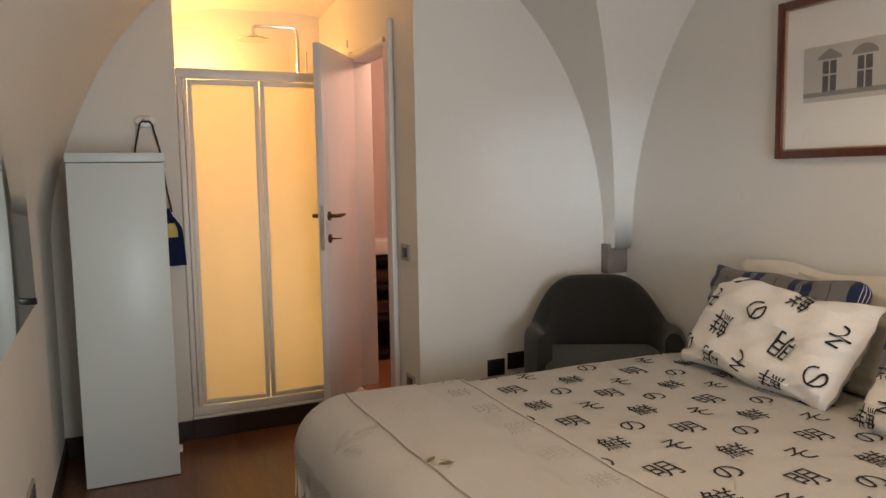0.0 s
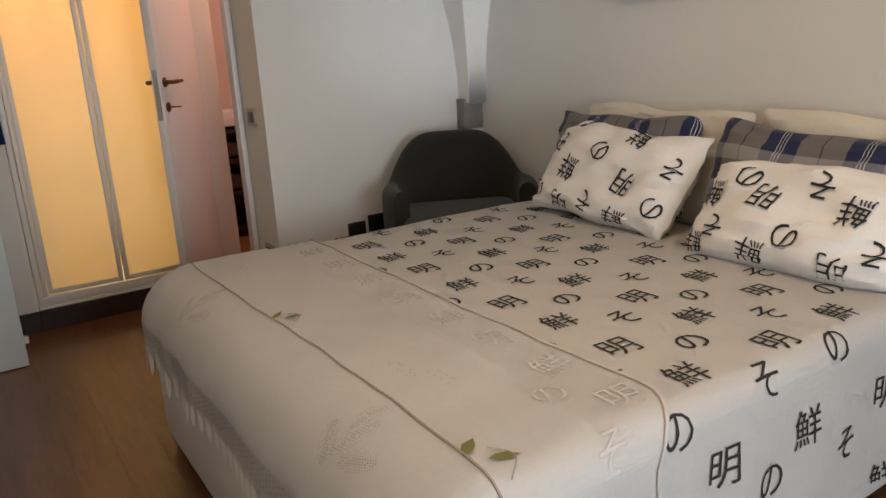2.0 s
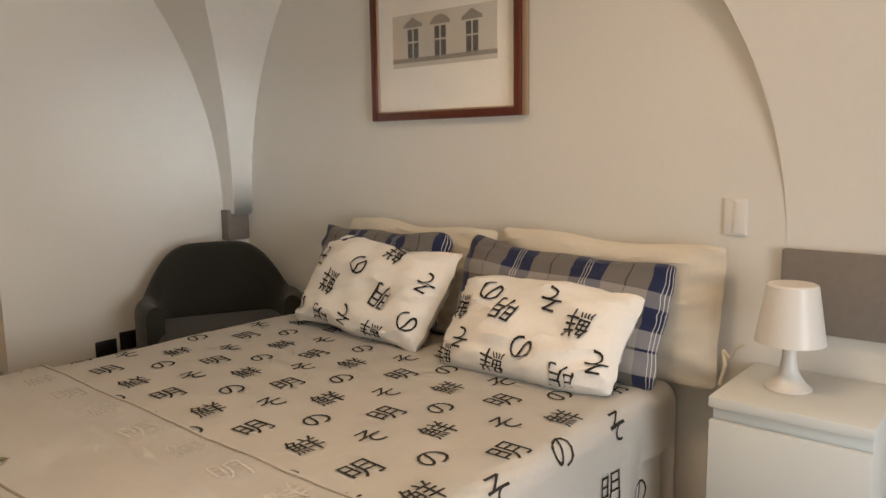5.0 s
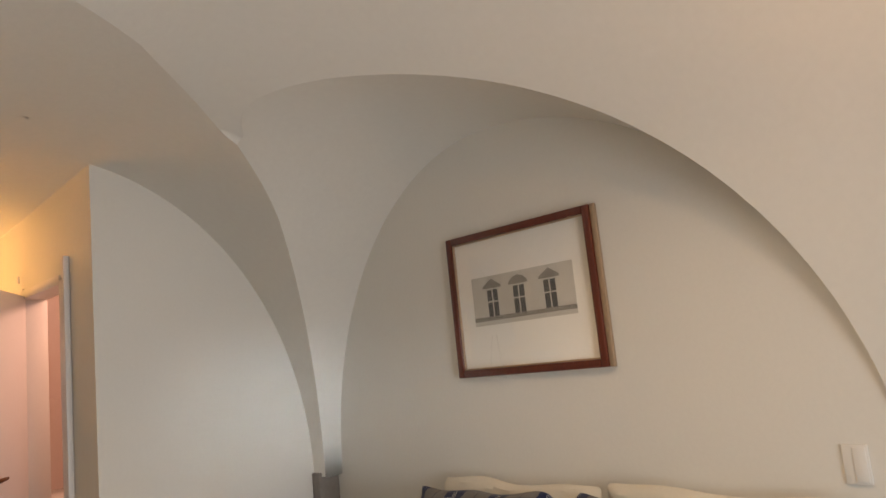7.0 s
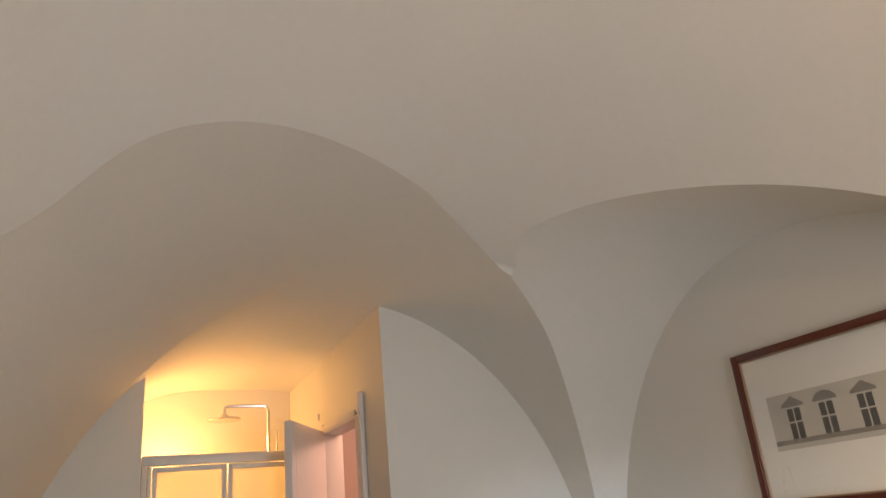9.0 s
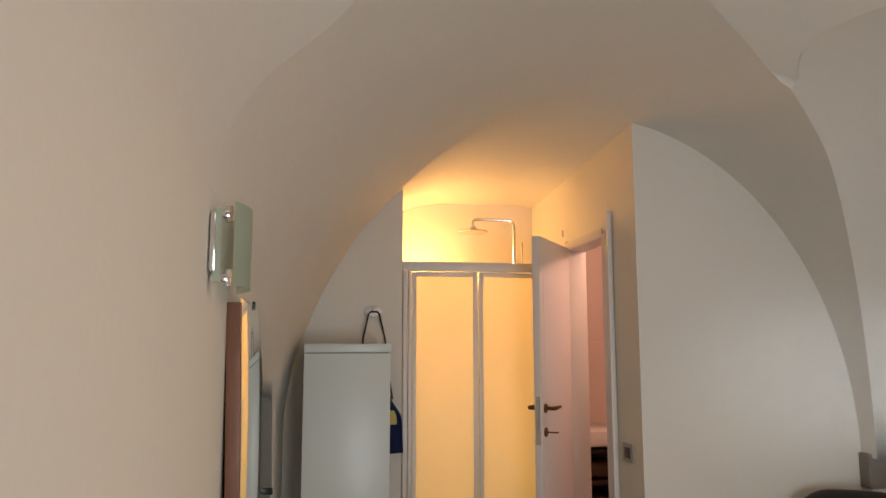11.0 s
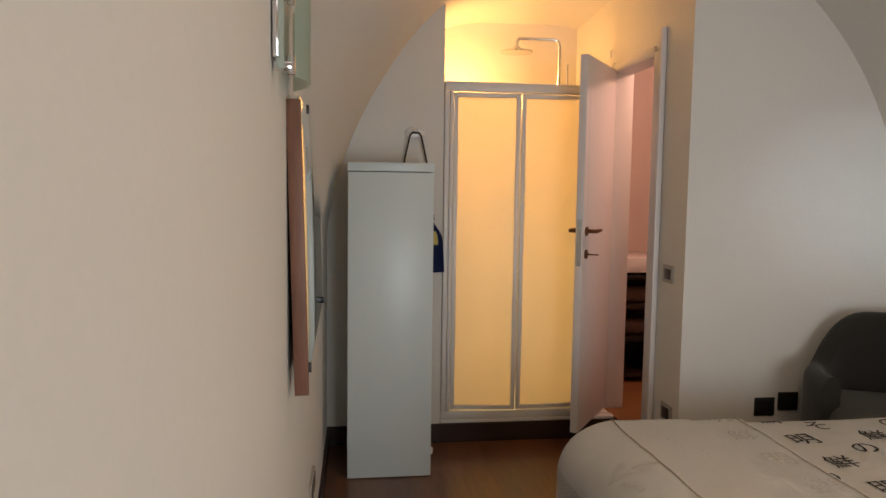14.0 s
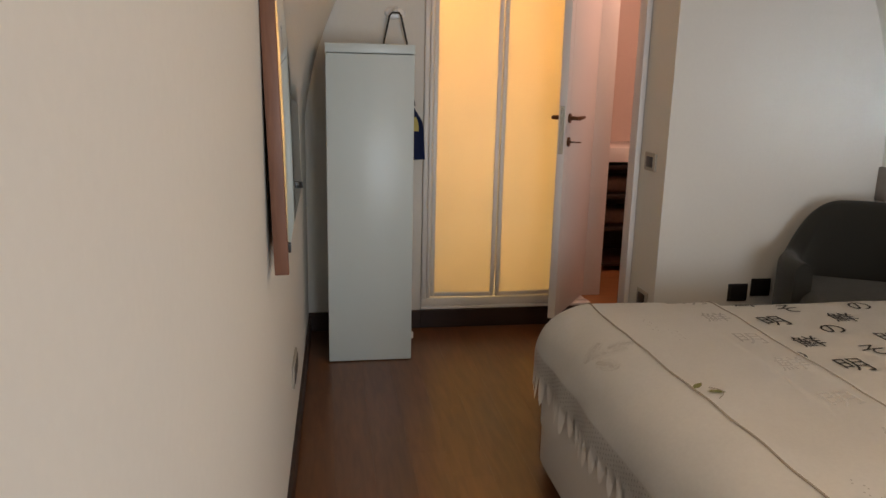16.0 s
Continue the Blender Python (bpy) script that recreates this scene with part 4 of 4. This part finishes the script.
def pillow_fn(w, h, t, sag=0.0, seed=0.0, ears=0.03):
    def fn(u, v, side=1):
        e = (1 - abs(u) ** 3.5) * (1 - abs(v) ** 3.5)
        pull = 1 - 0.07 * (1 - abs(v) ** 3) * abs(u) ** 4
        pull2 = 1 - 0.09 * (1 - abs(u) ** 3) * abs(v) ** 4
        th = t * max(0.0, e) ** 0.55
        n = noise.noise(Vector((u * 1.7 + seed, v * 1.7, seed))) * 0.35 + noise.noise(Vector((u * 4 + seed, v * 4, seed + 3))) * 0.14
        fold = 0.008 * math.sin(16 * (u * 0.6 + v) + seed) * (abs(u * v) ** 1.2)
        crease = noise.noise(Vector((u * 2.2 + 3 * v + seed, v * 9 - u * 4, seed * 2)))
        th += 0.016 * max(0.0, crease) * min(1.0, th / 0.03)
        corner = 1 - 0.07 * abs(u) ** 6 * abs(v) ** 6
        slump = 0.030 * noise.noise(Vector((u * 1.4 + seed, v * 0.8, seed + 7))) * (0.4 + 0.6 * v * v)
        edge = 0.016 * noise.noise(Vector((seed, v * 1.6, u * 0.7 + seed))) * u * u
        return Vector((u * w / 2 * pull * corner + edge, side * (th * (1 + n)) * -1 + fold, v * h / 2 * pull2 * corner + slump - sag * (1 - v) * e * 0.3))
    return fn


def pillow_mesh(fn, n=34, skirt=0.0):
    bm = bmesh.new()
    us = span(-1, 1, n)
    layer = bm.loops.layers.uv.new("UVMap")
    for side in (1, -1):
        g = [[bm.verts.new(fn(u, v, side)) for v in us] for u in us]
        for i in range(n - 1):
            for j in range(n - 1):
                ids = ((i, j), (i + 1, j), (i + 1, j + 1), (i, j + 1))
                ids = ids if side == 1 else ids[::-1]
                f = bm.faces.new([g[a][b] for a, b in ids])
                for lp, (a, b) in zip(f.loops, ids):
                    lp[layer].uv = ((us[a] + 1) / 2, (us[b] + 1) / 2)
    bmesh.ops.remove_doubles(bm, verts=bm.verts[:], dist=1e-5)
    return bm


def lean_pose(base, top, roll_deg=0.0):
    """Local x along the pillow's width (towards -y), z up its height, -y its front, for the middle of its lower and upper edge."""
    b, t = Vector(base), Vector(top)
    z = (t - b).normalized()
    x = Vector((0, -1, 0))
    x = (x - z * x.dot(z)).normalized()
    y = z.cross(x)
    m = Matrix((x, y, z)).transposed().to_4x4()
    m.translation = (b + t) / 2
    return m @ Matrix.Rotation(radians(roll_deg), 4, "Y")


PILLOWCHARS = (
    [(-0.27, 0.075, SO), (-0.17, -0.025, SEN), (-0.025, 0.06, NO), (0.14, -0.025, MING), (0.315, 0.05, SO), (-0.32, -0.12, NO), (-0.155, -0.17, MING), (0.0, -0.126, SO), (0.15, -0.172, SEN), (0.31, -0.105, NO), (0.115, 0.15, SEN)],
    [(-0.18, 0.098, NO), (-0.086, 0.035, MING), (0.085, 0.093, SO), (0.21, 0.02, SEN), (-0.3, 0.033, SEN), (-0.23, -0.092, SO), (0.04, -0.09, NO), (-0.067, -0.16, SEN), (0.2, -0.165, MING), (0.315, -0.103, SO), (-0.31, -0.16, SEN)],
)
for k, (base, top, rdeg) in enumerate((((2.60, 2.21, 0.605), (2.83, 2.21, 0.935), 3.0), ((2.55, 1.42, 0.60), (2.775, 1.39, 0.86), -6.5))):
    fn = pillow_fn(0.76 if k == 0 else 0.70, 0.43 if k == 0 else 0.375, 0.085, sag=0.05, seed=2.0 + 5 * k)
    m = lean_pose(base, top, rdeg)
    pil = tagged(part("pillow", pillow_mesh(fn), SHEET), "plump white pillow printed with black brush characters" if k == 0 else "white pillow with black brush characters and pinched corners", "pillow", group="printed pillows")
    pil.matrix_basis = m
    for cx, cz, ch in PILLOWCHARS[k]:
        def on(a, b):
            p = fn(max(-0.97, min(0.97, (cx + a) / 0.375)), max(-0.97, min(0.97, (cz + b) / 0.205)), 1)
            return p + Vector((0, -0.006, 0))
        part("character", printed(ch, 0.1 if k == 0 else 0.105, on, 166 if k == 0 else 172), INK, pil, smooth=False)
for k, (base, top, w, h, rdeg) in enumerate((((2.76, 2.27, 0.62), (2.865, 2.28, 0.99), 0.76, 0.41, 1.5), ((2.74, 1.42, 0.61), (2.865, 1.42, 0.97), 0.86, 0.42, 3.0))):
    fn = pillow_fn(w, h, 0.075, seed=11.0 + 3 * k)
    pil = tagged(part("pillow", pillow_mesh(fn), PLAID), "navy, grey and white plaid pillow leaning behind a printed one", "pillow", group="plaid pillows")
    pil.matrix_basis = lean_pose(base, top, rdeg)
for k, (yc, w, top) in enumerate(((2.16, 0.86, 1.03), (1.30, 0.88, 1.035))):
    fn = pillow_fn(w, 0.48, 0.05, seed=21.0 + 4 * k)
    m = lean_pose((2.90, yc, 0.56), (2.935, yc, top), 0.5)
    cush = tagged(part("headboard_cushion", pillow_mesh(fn), CREAM), "cream cotton cushion tied to the headboard" if k else "cream cotton headboard cushion behind the pillows", "cushion", group="headboard cushions")
    cush.matrix_basis = m
    if k:
        part("tie", tube([(0.42, 0.02, -0.1), (0.45, 0.0, -0.12), (0.47, -0.02, -0.08), (0.5, -0.03, -0.06)], 0.006, 6), CREAM, cush)
        part("tie", tube([(0.42, 0.02, -0.1), (0.44, -0.01, -0.14), (0.43, -0.02, -0.2)], 0.006, 6), CREAM, cush)

# ---- nightstand and lamp ----
ns = thing("nightstand", (2.80, 0.605, 0.0), "white lacquered bedside chest with two drawers", "nightstand")
part("body", box(-0.17, 0.195, -0.195, 0.195, 0.02, 0.621, 0.003), WHITELACQ, ns)
part("top_panel", box(-0.195, 0.198, -0.2, 0.2, 0.622, 0.652, 0.003), WHITELACQ, ns)
for z0, z1 in ((0.05, 0.31), (0.325, 0.585)):
    part("drawer_front", box(-0.193, -0.172, -0.198, 0.198, z0, z1, 0.003), WHITELACQ, ns)
for yy in (-0.185, 0.165):
    part("foot", box(-0.18, 0.18, yy, yy + 0.02, 0.0, 0.02), WHITELACQ, ns)
lampt = thing("table_lamp", (2.80, 0.655, 0.653), "small white plastic table lamp on the nightstand", "table lamp")
part("base", lathe([(0.0, 0.0), (0.062, 0.0), (0.062, 0.006), (0.045, 0.02), (0.026, 0.05), (0.019, 0.085), (0.018, 0.13), (0.03, 0.15), (0.0, 0.15)]), PLASTICWHITE, lampt, "flared white foot")
part("shade", lathe([(0.092, 0.133), (0.067, 0.292), (0.062, 0.296), (0.0, 0.296)]), PLASTICWHITE, lampt, "tapered white shade")

# ---- armchair ----
chair = thing("armchair", (2.575, 3.075, 0.0), "dark olive-grey felt tub armchair in the corner", "armchair")
TURN = Matrix.Rotation(radians(-27), 4, "Z")


def shell(a, w, t):
    """a: round the tub (-1 front left to 1 front right); w: 0 floor to 1 rim; t: 0 inside, 1 outside."""
    th = a * radians(118)
    back = math.cos(th)
    rim = 0.655 + 0.23 * smoothstep(0.3, 0.97, back)
    r = 0.295 + 0.09 * t + 0.012 * w
    rx, ry = r * (1.0 - 0.05 * w), r * 0.80
    z = 0.06 + (rim - 0.06) * w
    return Vector((rx * math.sin(th), ry * math.cos(th) * (1.0 if back > 0 else 1.35), z))


def tub():
    bm = bmesh.new()
    loop_n = 12
    sect = []
    for k in range(61):
        a = -1 + 2 * k / 60
        ring = [shell(a, w, 1) for w in span(0, 0.93, 10)]
        top_o, top_i = shell(a, 0.93, 1), shell(a, 0.93, 0)
        mid, half, rise = (top_o + top_i) / 2, (top_o - top_i) / 2, 0.055
        ring += [mid + half * math.cos(q) + Vector((0, 0, rise * math.sin(q))) for q in span(0, math.pi, loop_n)[1:]]
        ring += [shell(a, w, 0) for w in span(0.93, 0.0, 10)[1:]]
        sect.append([bm.verts.new(p) for p in ring])
    for s0, s1 in zip(sect, sect[1:]):
        for i in range(len(s0) - 1):
            bm.faces.new((s0[i], s1[i], s1[i + 1], s0[i + 1]))
        bm.faces.new((s0[-1], s1[-1], s1[0], s0[0]))
    bm.faces.new(sect[0])
    bm.faces.new(sect[-1][::-1])
    bmesh.ops.transform(bm, matrix=TURN, verts=bm.verts[:])
    bmesh.ops.recalc_face_normals(bm, faces=bm.faces[:])
    return bm


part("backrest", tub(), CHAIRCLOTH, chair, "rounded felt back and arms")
seatb = box(-0.30, 0.30, -0.36, 0.2, 0.36, 0.545, 0.06, 5)
bmesh.ops.transform(seatb, matrix=TURN, verts=seatb.verts[:])
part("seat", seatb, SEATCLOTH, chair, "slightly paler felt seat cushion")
baseb = box(-0.3, 0.3, -0.33, 0.22, 0.05, 0.36, 0.02)
bmesh.ops.transform(baseb, matrix=TURN, verts=baseb.verts[:])
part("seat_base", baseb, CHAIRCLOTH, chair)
for fx, fy in ((-0.24, -0.25), (0.24, -0.25), (-0.22, 0.16), (0.22, 0.16)):
    part("foot", lathe([(0.0, 0.0), (0.016, 0.0), (0.022, 0.06), (0.0, 0.06)], TURN @ Vector((fx, fy, 0)), 14), DARKWOOD, chair)

# ---- rug ----
def rug_fn(u, v):
    return Vector((1.55 + u * 0.93, 0.2 + v * 0.81, 0.009 + 0.003 * noise.noise(Vector((u * 8, v * 8, 0)))))


rug = tagged(part("rug", sheet_of(rug_fn, span(0, 1, 30), span(0, 1, 30), thick=-0.008), RUGCLOTH), "beige short-pile rug with a faint silvery sheen beside the bed", "rug")

# ---- parquet boards ----
BOARD_W, BOARD_L = 0.14, 1.4
board_meshes = {}
rngf = random.Random(9)
for i in range(21):
    xa = XL + i * BOARD_W
    y = YB - rngf.uniform(0, BOARD_L)
    while y < YN:
        ya, yb = max(y, YB), min(y + BOARD_L, YN)
        y += BOARD_L
        xb = min(xa + BOARD_W, 3.0)
        if yb - ya < 0.03 or xb - xa < 0.02 or (xa > 1.79 and ya >= YA):
            continue
        key = (round(xb - xa, 3), round(yb - ya, 3))
        if key not in board_meshes:
            bm = box(0.0001, key[0] - 0.0001, 0.0001, key[1] - 0.0001, -0.006, 0.0, 0.0002, 1)
            me = bpy.data.meshes.new("board")
            bm.to_mesh(me)
            bm.free()
            me.materials.append(FLOORWOOD)
            board_meshes[key] = me
        ob = new("board", board_meshes[key])
        ob.location = (xa, ya, 0)
        ob.parent = floor
